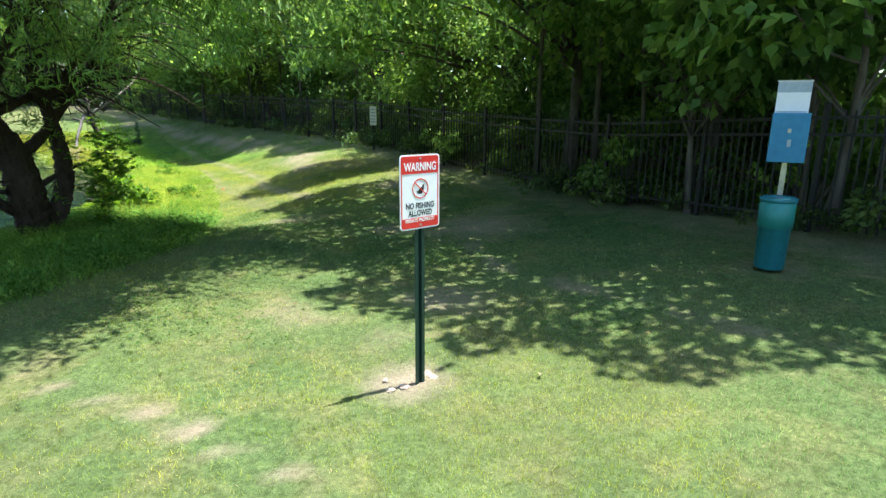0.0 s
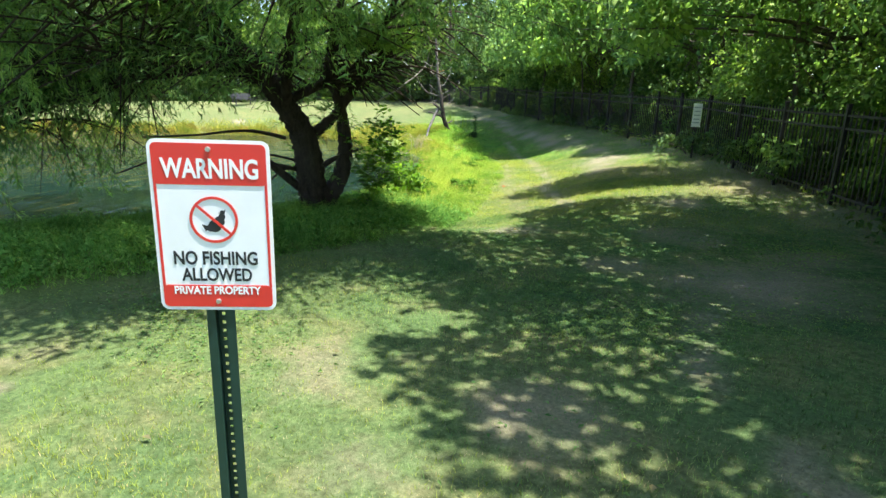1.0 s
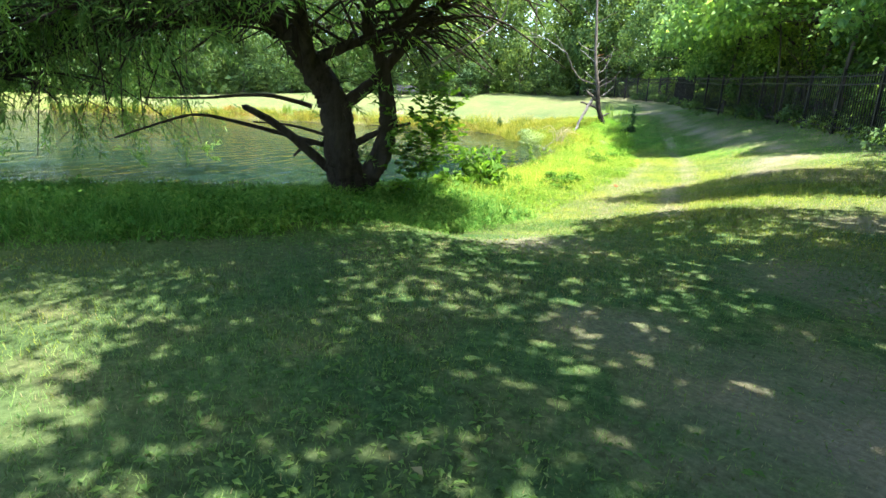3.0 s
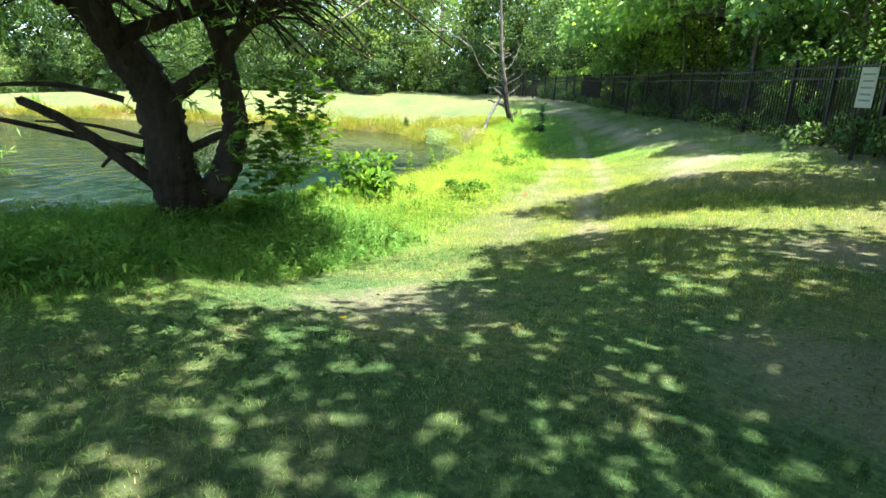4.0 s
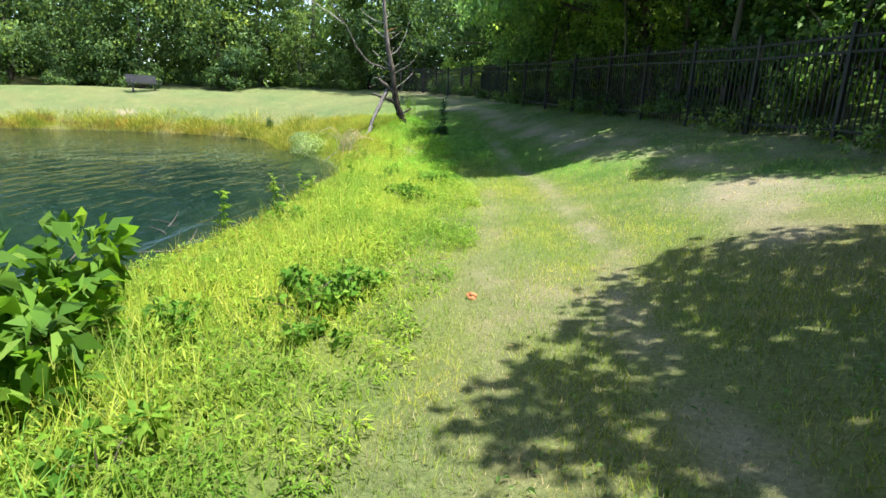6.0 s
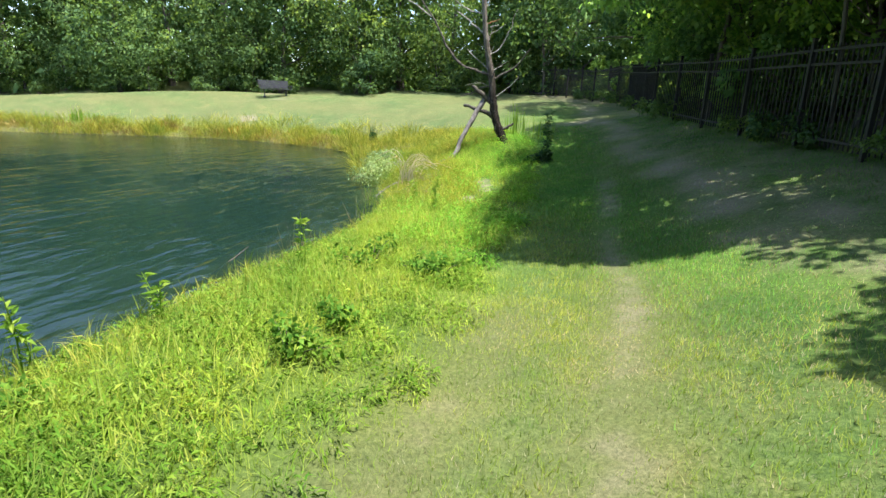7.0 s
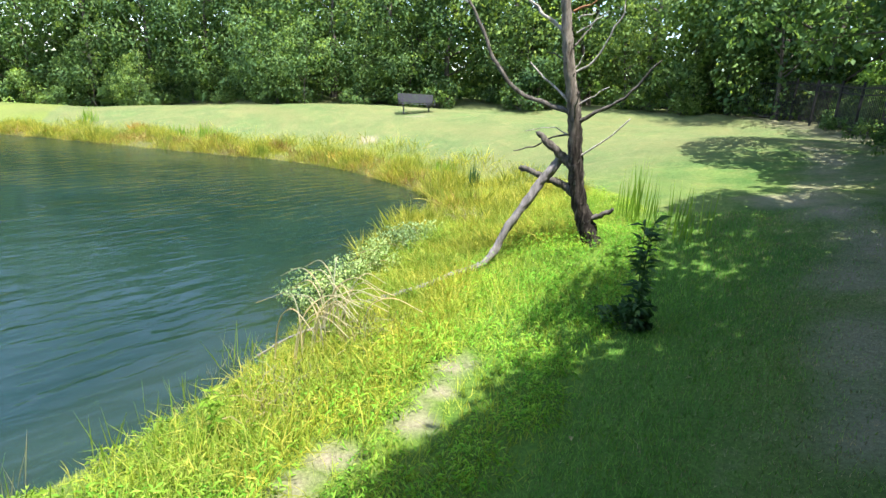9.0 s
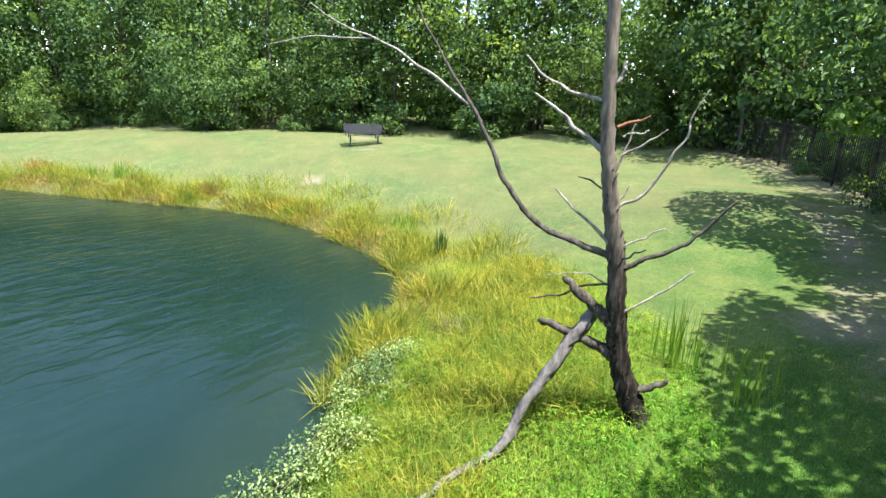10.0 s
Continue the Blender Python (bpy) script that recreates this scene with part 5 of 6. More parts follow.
def words(text, width, tall, at, mat, parent):
    """Lettering fitted to a width and a height, on a plate that faces -y."""
    cu = bpy.data.curves.new("lettering", "FONT")
    cu.body, cu.align_x, cu.align_y, cu.extrude, cu.offset = text, "CENTER", "CENTER", 0.012, 0.026
    ob = new("lettering", cu)
    bpy.context.view_layer.update()
    me = bpy.data.meshes.new_from_object(ob.evaluated_get(bpy.context.evaluated_depsgraph_get()))
    bpy.data.objects.remove(ob)
    co = np.array([v.co[:] for v in me.vertices])
    lo, hi = co.min(0), co.max(0)
    s = np.array([width / (hi[0] - lo[0]), tall / (hi[1] - lo[1]), 0.02])
    me.transform(Matrix.Translation(at) @ pose(0, 0, 0, 90) @ Matrix.Diagonal((*s, 1)) @ Matrix.Translation(-Vector((lo + hi) / 2)))
    me.materials.clear()
    me.materials.append(mat)
    return child("lettering", me, parent)


def ring(r, t, depth, at, n=40):
    g = Geo()
    a = np.linspace(0, 2 * np.pi, n, endpoint=False)
    rows = [np.stack([np.cos(a) * rr + at[0], np.full(n, at[1] + yy), np.sin(a) * rr + at[2]], 1) for rr, yy in ((r - t, 0), (r, 0), (r, depth), (r - t, depth))]
    i, j = np.arange(n), (np.arange(n) + 1) % n
    f = np.concatenate([np.stack([i + p * n, j + p * n, j + q * n, i + q * n], 1) for p, q in ((0, 1), (1, 2), (2, 3), (3, 0))])
    return g.add(np.concatenate(rows), f)


def warning_sign():
    ob = thing("warning_sign", "red and white no fishing sign on a dark green channel post", "sign", (-0.16, 3.392, hz(-0.16, 3.392)), 40)
    top = 1.243 - ob.location.z
    post = Geo()

    def bar(x0, x1, y0, y1, z0, z1):
        c = [(x, y, z) for z in (z0, z1) for x, y in ((x0, y0), (x1, y0), (x1, y1), (x0, y1))]
        post.add(c, [[0, 1, 5, 4], [1, 2, 6, 5], [2, 3, 7, 6], [3, 0, 4, 7], [4, 5, 6, 7], [3, 2, 1, 0]])
    bar(-0.014, -0.005, 0.0, 0.004, -0.3, top - 0.03)
    bar(0.005, 0.014, 0.0, 0.004, -0.3, top - 0.03)
    z = -0.3
    while z < top - 0.05:
        bar(-0.005, 0.005, 0.0, 0.004, z, z + 0.015)
        z += 0.0254
    for s in (-1, 1):
        a, b = sorted((s * 0.014, s * 0.018))
        bar(a, b, -0.022, 0.004, -0.3, top - 0.03)
        a, b = sorted((s * 0.018, s * 0.038))
        bar(a, b, -0.022, -0.018, -0.3, top - 0.03)
    child("post", post.mesh("post", M["green_post"]), ob, "dark green punched steel post")
    plate = part("plate", rounded(0.305, 0.457, 0.022, 0.003), M["white"], ob, "white aluminium sign plate")
    plate.location = (0, -0.027, top - 0.457 / 2)
    part("red_panel", rounded(0.287, 0.106, 0.014, 0.001, (0, -0.0012, 0.1665)), M["red"], plate)
    part("red_panel", rounded(0.287, 0.062, 0.014, 0.001, (0, -0.0012, -0.1885)), M["red"], plate)
    part("red_stripe", block((0.007, 0.001, 0.29), (-0.14, -0.0005, -0.02)), M["red"], plate)
    part("red_stripe", block((0.007, 0.001, 0.29), (0.14, -0.0005, -0.02)), M["red"], plate)
    words("WARNING", 0.245, 0.052, (0, -0.0018, 0.156), M["white"], plate)
    words("NO FISHING", 0.218, 0.038, (0, -0.0008, -0.082), M["ink"], plate)
    words("ALLOWED", 0.184, 0.037, (0, -0.0008, -0.128), M["ink"], plate)
    words("PRIVATE PROPERTY", 0.228, 0.023, (0, -0.0018, -0.172), M["white"], plate)
    child("red_ring", ring(0.062, 0.007, 0.001, (0.002, -0.0016, 0.022)).mesh("red_ring", M["red"]), plate)
    bm = block((0.112, 0.001, 0.007), (0, 0, 0), 0, Matrix.Translation((0.002, -0.0015, 0.022)) @ pose(0, 0, 0, 0, 42, 0))
    part("red_slash", bm, M["red"], plate)
    bm = bmesh.new()
    for x, z, r in ((0.0, 0.0, 0.017), (0.012, 0.012, 0.014), (0.019, 0.025, 0.009), (0.02, 0.036, 0.006), (-0.012, -0.006, 0.01)):
        bmesh.ops.create_circle(bm, cap_ends=True, segments=14, radius=r, matrix=Matrix.Translation((x + 0.004, -0.0008 - 0.00004 * len(bm.faces), z + 0.006)) @ pose(0, 0, 0, 90))
    for pts in (((0.014, 0.04), (0.034, 0.05), (0.03, 0.038)), ((-0.03, 0.01), (-0.012, 0.004), (-0.02, -0.01))):
        bm.faces.new([bm.verts.new((x, -0.0009, z)) for x, z in pts])
    part("fish_symbol", bm, M["ink"], plate)
    for z in (0.205, -0.203):
        bm = bmesh.new()
        bmesh.ops.create_cone(bm, cap_ends=True, segments=12, radius1=0.007, radius2=0.006, depth=0.006, matrix=Matrix.Translation((0, -0.004, z)) @ pose(0, 0, 0, 90))
        part("bolt", bm, M["steel"], plate)
    foot = thing("concrete_footing", "crumbled pale concrete at the sign post", "concrete", (-0.17, 3.39, hz(-0.17, 3.39)))
    rng = np.random.default_rng(3)
    for k in range(9):
        a, r = rng.uniform(0, 6.28), rng.uniform(0.09, 0.24)
        bm = bmesh.new()
        bmesh.ops.create_icosphere(bm, subdivisions=2, radius=rng.uniform(0.015, 0.038))
        for v in bm.verts:
            v.co += Vector(rng.normal(size=3) * 0.005)
            v.co.z *= 0.4
        bmesh.ops.translate(bm, verts=bm.verts[:], vec=(r * math.cos(a), r * math.sin(a), 0.005))
        part("lump", bm, M["gravel"], foot)


def notice_sign():
    x, y = -2.32, 18.6
    ob = thing("notice_sign", "white notice with faded grey lines on a post", "sign", (x, y, hz(x, y)), 16)
    g = 1.62 - hz(x, y)
    part("post", block((0.06, 0.035, g + 0.1), (0, 0.03, (g - 0.3) / 2), 0.004), M["black"], ob)
    plate = part("plate", rounded(0.215, 0.6, 0.012, 0.004), M["white"], ob)
    plate.location = (0, 0, g - 0.3)
    for i, z in enumerate((0.2, 0.1, 0.0, -0.1, -0.19)):
        part("line", block((0.16 - 0.02 * (i % 2), 0.001, 0.028), (0, -0.0012, z)), M["grey"], plate)


def waste_station():
    x, y = 3.43, 5.6
    ob = thing("waste_station", "blue dog waste bag dispenser above a teal can", "waste station", (x, y, hz(x, y)), -32)
    part("post", block((0.05, 0.05, 1.9), (0, 0.05, 0.8), 0.004), M["steel"], ob, "galvanised square post")
    head = part("header_sign", block((0.285, 0.006, 0.34), (0, 0, 0), 0.002), M["white"], ob, "white instruction plate with a grey band")
    head.location = (-0.01, 0.015, 1.7)
    part("band", block((0.288, 0.002, 0.1), (0, -0.004, 0.105)), M["grey"], head)
    part("band", block((0.26, 0.002, 0.012), (0, -0.004, -0.13)), M["grey"], head)
    part("rim", block((0.3, 0.004, 0.012), (0, -0.005, 0.164)), M["steel"], head)
    box = part("dispenser", block((0.325, 0.11, 0.48), (0, 0, 0), 0.012), M["blue"], ob, "blue steel bag dispenser")
    box.location = (0, -0.03, 1.32)
    part("lock", block((0.03, 0.006, 0.04), (0.0, -0.057, 0.07), 0.003), M["steel"], box)
    part("label_bar", block((0.032, 0.003, 0.07), (0.01, -0.0565, -0.05)), M["grey"], box)
    can = Geo()
    n = 28
    a = np.linspace(0, 2 * np.pi, n, endpoint=False)
    prof = ((0.128, 0.03), (0.14, 0.05), (0.147, 0.7), (0.166, 0.71), (0.166, 0.745), (0.155, 0.75), (0.15, 0.72), (0.05, 0.71))
    v = np.concatenate([np.stack([np.cos(a) * r, np.sin(a) * r - 0.2, np.full(n, z)], 1) for r, z in prof])
    i, j = np.arange(n), (np.arange(n) + 1) % n
    can.add(v, np.concatenate([np.stack([i + k * n, j + k * n, j + (k + 1) * n, i + (k + 1) * n], 1) for k in range(len(prof) - 1)]))
    body = child("can", can.mesh("can", M["teal"], True), ob, "teal round steel can")
    # overlapping collar; its lighter colour stands for light on the can's top
    sleeve = Geo()
    rows = np.concatenate([np.stack([np.cos(a) * r, np.sin(a) * r - 0.2, np.full(n, z)], 1) for r, z in ((0.149, 0.45), (0.158, 0.455), (0.162, 0.705), (0.15, 0.708))])
    sleeve.add(rows, np.concatenate([np.stack([i + k * n, j + k * n, j + (k + 1) * n, i + (k + 1) * n], 1) for k in range(3)]))
    child("collar", sleeve.mesh("collar", M["teal_lit"], True), body, "upper collar, its green-teal lightened for the lit top")
    part("lid", rounded(0.2, 0.2, 0.06, 0.01), M["teal"], body).matrix_basis = pose(0, -0.2, 0.735, 90)
    part("bracket", block((0.12, 0.1, 0.04), (0, 0.02, 0.5), 0.004), M["steel"], ob)


def park_bench():
    x, y = -37.05, 28.6
    ob = thing("park_bench", "dark coated steel mesh bench facing the pond", "bench", (x, y, hz(x, y)), 90)
    wide = 1.75
    for k in range(7):
        part("seat_slat", block((wide, 0.05, 0.02), (0, -0.32 + k * 0.062, 0.43 - 0.004 * k), 0.004), M["bench"], ob)
    for k in range(8):
        part("back_slat", block((wide, 0.018, 0.045), (0, 0.13 + 0.018 * k, 0.5 + 0.053 * k), 0.004), M["bench"], ob)
    for s in (-1, 1):
        part("leg", block((0.06, 0.06, 0.5), (s * 0.62, -0.08, 0.2), 0.006), M["bench"], ob)
        part("foot", block((0.06, 0.5, 0.03), (s * 0.62, -0.08, 0.0), 0.006), M["bench"], ob)
        part("arm", block((0.05, 0.5, 0.035), (s * 0.86, -0.1, 0.62), 0.008), M["bench"], ob)
        part("arm_post", block((0.04, 0.04, 0.22), (s * 0.86, -0.3, 0.52), 0.006), M["bench"], ob)
        part("back_post", block((0.05, 0.03, 0.55), (s * 0.62, 0.2, 0.62), 0.005, pose(0, 0, 0, -18)), M["bench"], ob)


# ---- grass and bank plants ----
TRAIL = [(1.0, -3), (0.6, 3), (-0.6, 7), (-2.4, 10.5), (-4.6, 14.5), (-7.2, 19), (-10.2, 23), (-13.2, 26.2), (-17, 29)]


def scatter(rng, n, x0, x1, y0, y1, keep):
    x, y = rng.uniform(x0, x1, n), rng.uniform(y0, y1, n)
    k = keep(x, y)
    return x[k], y[k]


def turf(rng, x, y, tall, wide, lean, soft):
    """Fine grass: one narrow triangle a blade, shaded softly as turf is. Gives vertices, faces and normals."""
    n = len(x)
    base = np.column_stack([x, y, height(x, y) - 0.006])
    ax = unit(rng.normal(size=(n, 3)) * lean + np.array([0, 0, 1.0]))
    a = rng.uniform(0, 2 * np.pi, n)
    side = np.column_stack([np.cos(a), np.sin(a), np.zeros(n)]) * (np.broadcast_to(wide, n) / 2)[:, None]
    v = np.stack([base - side, base + side, base + ax * np.broadcast_to(tall, n)[:, None]], 1).reshape(-1, 3)
    own = unit(np.cross(side, ax))
    own *= np.where(own[:, 2:] < 0, -1, 1)
    nor = unit(own * (1 - soft) + np.array([0, 0, 1.0]) * soft)
    return v, np.arange(3 * n).reshape(-1, 3), np.repeat(nor, 3, 0)


def blades(rng, x, y, tall, wide, lean=0.35, z=None, droop=0.15):
    n = len(x)
    base = np.column_stack([x, y, (height(x, y) if z is None else z) - 0.01])
    ax = rng.normal(size=(n, 3)) * lean + np.array([0, 0, 1.0])
    return leaves(base, ax, tall, wide, rng, 0.3, 0.35, droop)


def lawn_grass():
    rng = np.random.default_rng(61)

    def worn(x, y):
        w = np.zeros(x.shape)
        for line, r, s in TRACKS:
            w = np.maximum(w, s * np.exp(-(gap_to(line, x, y) / r) ** 2))
        for bx, by, r, s in BARE:
            w = np.maximum(w, s * np.exp(-((x - bx) ** 2 + (y - by) ** 2) / r ** 2))
        return w

    # blades stand thickest along the way through the lawn
    way = spline(np.asarray(TRAIL, float), 12)
    seg = np.linalg.norm(np.diff(way, axis=0), axis=1)
    n = 720000
    i = rng.choice(len(seg), n, p=seg / seg.sum())
    across = np.diff(way, axis=0)[i] / seg[i][:, None]
    q = way[i] + across * (seg[i] * rng.uniform(0, 1, n))[:, None] + np.column_stack([across[:, 1], -across[:, 0]]) * (rng.normal(size=n) * 2.0)[:, None]
    x, y = q[:, 0], q[:, 1]
    k = inside(MOWN_AREA, x, y) & (rng.uniform(0, 1.3, n) > worn(x, y) * 1.1) & (waves(x * 2.3, y * 2.1) + rng.normal(size=n) * 0.5 > -0.9)
    x, y = x[k], y[k]
    s = rng.uniform(0.5, 1.4, len(x)) * (0.65 + 0.45 * smooth((y - 10) / 4)) * (1 - 0.45 * np.minimum(1, worn(x, y)))
    dry = rng.uniform(0, 1, len(x)) < 0.09 + 0.2 * smooth(waves(x * 1.1 + 3, y * 1.3) * 0.9 + 0.2) + 0.8 * worn(x, y) + 0.45 * smooth(1.25 - np.abs(y - 15.6) / 3.2) * smooth(0.5 + waves(x * 1.7 + 2, y * 1.5))
    # blades on this shaded stretch get the shade-green material
    deep = y + 0.5 * x + rng.normal(size=len(y)) * 0.6 > 17.3
    # blades under the trees take the shade-coloured material, the sunlit lobe does not
    shade_tint = (y + rng.normal(size=len(y)) < 11) & ~((y + 0.6 * x + rng.normal(size=len(y)) * 0.4 < 4.6) & (x < 1.5))
    for name, k, mat, label in (("lawn_grass", ~dry & ~shade_tint & ~deep, "lawn", "short mown green grass"), ("deep_lawn_grass", ~dry & deep, "shade_green_lawn", "mown grass beside the bank with the shade's deeper green put in"), ("shaded_lawn_grass", ~dry & shade_tint, "shade_tint_lawn", "short green grass with bluish tree shade put in its colour"), ("dry_lawn_grass", dry, "straw", "dry tan blades in the mown grass")):
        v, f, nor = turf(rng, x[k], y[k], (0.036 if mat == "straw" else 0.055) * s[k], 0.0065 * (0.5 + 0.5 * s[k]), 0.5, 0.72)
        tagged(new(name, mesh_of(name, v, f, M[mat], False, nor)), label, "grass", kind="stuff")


def bank_growth():
    rng = np.random.default_rng(62)

    def wild(x, y):
        d = off_shore(x, y)
        return (d > 0.12) & ~inside(MOWN_AREA, x, y) & (d < 6)
    def bare(x, y, more=0.0):
        ragged = 1 + rng.normal(size=x.shape) * 0.3
        return (gap_to([(-14.5, 24.55), (-14.1, 24.2), (-13.55, 23.84)], x, y) < (0.17 + more) * ragged) | (gap_to([(-13.45, 23.3), (-13.04, 22.95)], x, y) < (0.15 + more) * ragged)
    x, y = scatter(rng, 520000, -24, -3, 1, 31, lambda x, y: wild(x, y) & ~bare(x, y))
    edge = np.minimum(1, gap_to(MOWN_LINE, x, y) / (0.6 + 0.8 * smooth((y - 11) / 3)))
    s = rng.uniform(0.5, 1.3, len(x)) * (0.3 + 0.7 * edge) * (0.7 + 0.5 * (waves(x * 1.7, y * 1.9) * 0.5 + 0.5))
    s = s * (0.3 + 0.7 * smooth((off_shore(x, y) - 0.1) / 0.9))
    # growth below the willow takes the shade-tinted colour
    shady = y + rng.normal(size=len(x)) * 0.5 < 12.2
    for name, k, mat, label in (("bank_grass", ~shady, "bank", "tall bright yellow-green grass on the pond bank"), ("shade_grass", shady, "shade_grass", "long feathery green grass, its colour tinted for the willow's shade")):
        v, f, nor = turf(rng, x[k], y[k], 0.27 * s[k], 0.011 * (0.5 + 0.5 * s[k]), 0.6, 0.55)
        tagged(new(name, mesh_of(name, v, f, M[mat], False, nor)), label, "grass", kind="stuff")
    # herb mounds: narrow leaves that arch out from many low tufts
    mx, my = scatter(rng, 9500, -20, -3, 1, 29, lambda x, y: wild(x, y) & ~bare(x, y, 0.13) & (gap_to(MOWN_LINE, x, y) > 0.12))
    near = np.minimum(1, gap_to(MOWN_LINE, mx, my) / (0.7 + 0.9 * smooth((my - 11) / 3)))
    mr = rng.uniform(0.12, 0.34, len(mx)) * (0.55 + 0.45 * near) * (0.4 + 0.6 * smooth(off_shore(mx, my) / 1.1))
    # mounds on the shaded strip, coloured brighter to lift their shade
    lush = (my > 20.5) & (gap_to(MOWN_LINE, mx, my) < rng.uniform(0.9, 2.2, len(mx))) & (mx > -16.8)
    mr = np.where(lush, np.maximum(mr * 1.25, 0.17), mr)
    for name, rows, mat, label in (("lush_weeds", lush, "shade_lift_weed", "lush leafy weeds beside the lawn, green brightened where shade falls"), ("bank_weeds", (my >= 12) & ~lush, "weed", "low leafy bright green weeds in mounds on the bank"), ("shade_weeds", my < 12, "shade_grass", "low green weeds below the willow, tinted for its shade")):
        idx = np.repeat(np.flatnonzero(rows), 70 if mat == "shade_grass" else 112)
        n = len(idx)
        out = unit(rng.normal(size=(n, 3)) * np.array([1, 1, 0.8]) + np.array([0, 0, 0.35]))
        out[:, 2] = np.abs(out[:, 2])
        r = mr[idx] * rng.uniform(0.45, 1.0, n)
        p = np.column_stack([mx[idx], my[idx], np.zeros(n)]) + out * r[:, None] * np.array([1, 1, 0.95])
        p[:, 2] += height(p[:, 0], p[:, 1])
        ax = out * np.array([1, 1, 0.4]) + rng.normal(size=(n, 3)) * 0.5
        s = rng.uniform(0.5, 1.4, n) * (0.6 + 1.3 * mr[idx])
        long, broad = (0.08, 0.024) if mat == "shade_grass" else (0.06, 0.0125)
        v, f = leaves(p, ax, long * s, broad * s, rng, 0.15, 0.4, 0.35, 0.5)
        nor = unit(out + np.array([0, 0, 0.5]) + rng.normal(size=(n, 3)) * 0.35)
        tagged(new(name, mesh_of(name, v, f, M[mat], False, np.repeat(nor, 4, 0))), label, "weeds", kind="stuff")

    def golden(x, y):
        d = off_shore(x, y)
        tall = smooth((y - 21.5) / 2.5)
        side = (x + 16.4) * 0.72 + (y - 26.8) * -0.7
        return (d > 0.1) & ~inside(MOWN_AREA, x, y) & ~bare(x, y, 0.05) & (gap_to([(-16.9, 23.2), (-17.3, 23.6), (-18.2, 24.1), (-19.1, 24.7), (-19.9, 25.6)], x, y) > 0.4) & (d < 0.9 + 2.6 * tall) & ((side < 0.1) | (d < 2.0)) & (rng.uniform(0, 1, x.shape) < (0.3 + 0.7 * tall) * (0.45 + 0.55 * (waves(x * 2.1, y * 2.3) > -0.2)))
    x, y = scatter(rng, 260000, -23, -8, 13, 29, golden)
    s = rng.uniform(0.45, 1.2, len(x)) * (0.55 + 0.45 * smooth((y - 21.5) / 2.5)) * (0.7 + 0.5 * (waves(x * 1.9, y * 1.6) * 0.5 + 0.5))
    v, f = blades(rng, x, y, 0.58 * s, 0.0095 * (0.5 + 0.5 * s), 0.45, None, 0.38)
    tagged(new("golden_grass", mesh_of("golden_grass", v, f, M["golden"])), "long arching golden-green grass on the bank", "grass", kind="stuff")

    def far(x, y):
        d = off_shore(x, y)
        return (d > -0.15) & (d < 3.2) & (rng.uniform(0, 1, x.shape) < np.exp(-(d / 1.9) ** 2))
    x, y = scatter(rng, 400000, -42, -19, 6, 31, far)
    s = rng.uniform(0.4, 1.25, len(x)) * (0.35 + 1.0 * (waves(x * 2.2, y * 2.4) * 0.5 + 0.5) ** 1.3)
    v, f = blades(rng, x, y, 0.66 * s, 0.019 * s, 0.4, None, 0.25)
    tagged(new("shore_grass", mesh_of("shore_grass", v, f, M["golden"])), "tall golden-green grass along the far shore", "grass", kind="stuff")
    x, y = scatter(rng, 150000, -42, -9, 6, 31, lambda x, y: (off_shore(x, y) > -0.1) & (off_shore(x, y) < np.where(x < -21, 1.0, 0.8)) & (waves(x * 0.9, y * 1.1 + 2) > np.where(x < -21, -0.7, 1.5)))
    s = rng.uniform(0.5, 1.3, len(x)) * (0.6 + 0.6 * (waves(x * 3.1 + 2, y * 2.9) * 0.5 + 0.5))
    v, f = blades(rng, x, y, 0.62 * s, 0.02 * s, 0.45, None, 0.35)
    tagged(new("straw_grass", mesh_of("straw_grass", v, f, M["sedge"])), "brown and yellow sedge at the water's edge", "grass", kind="stuff")


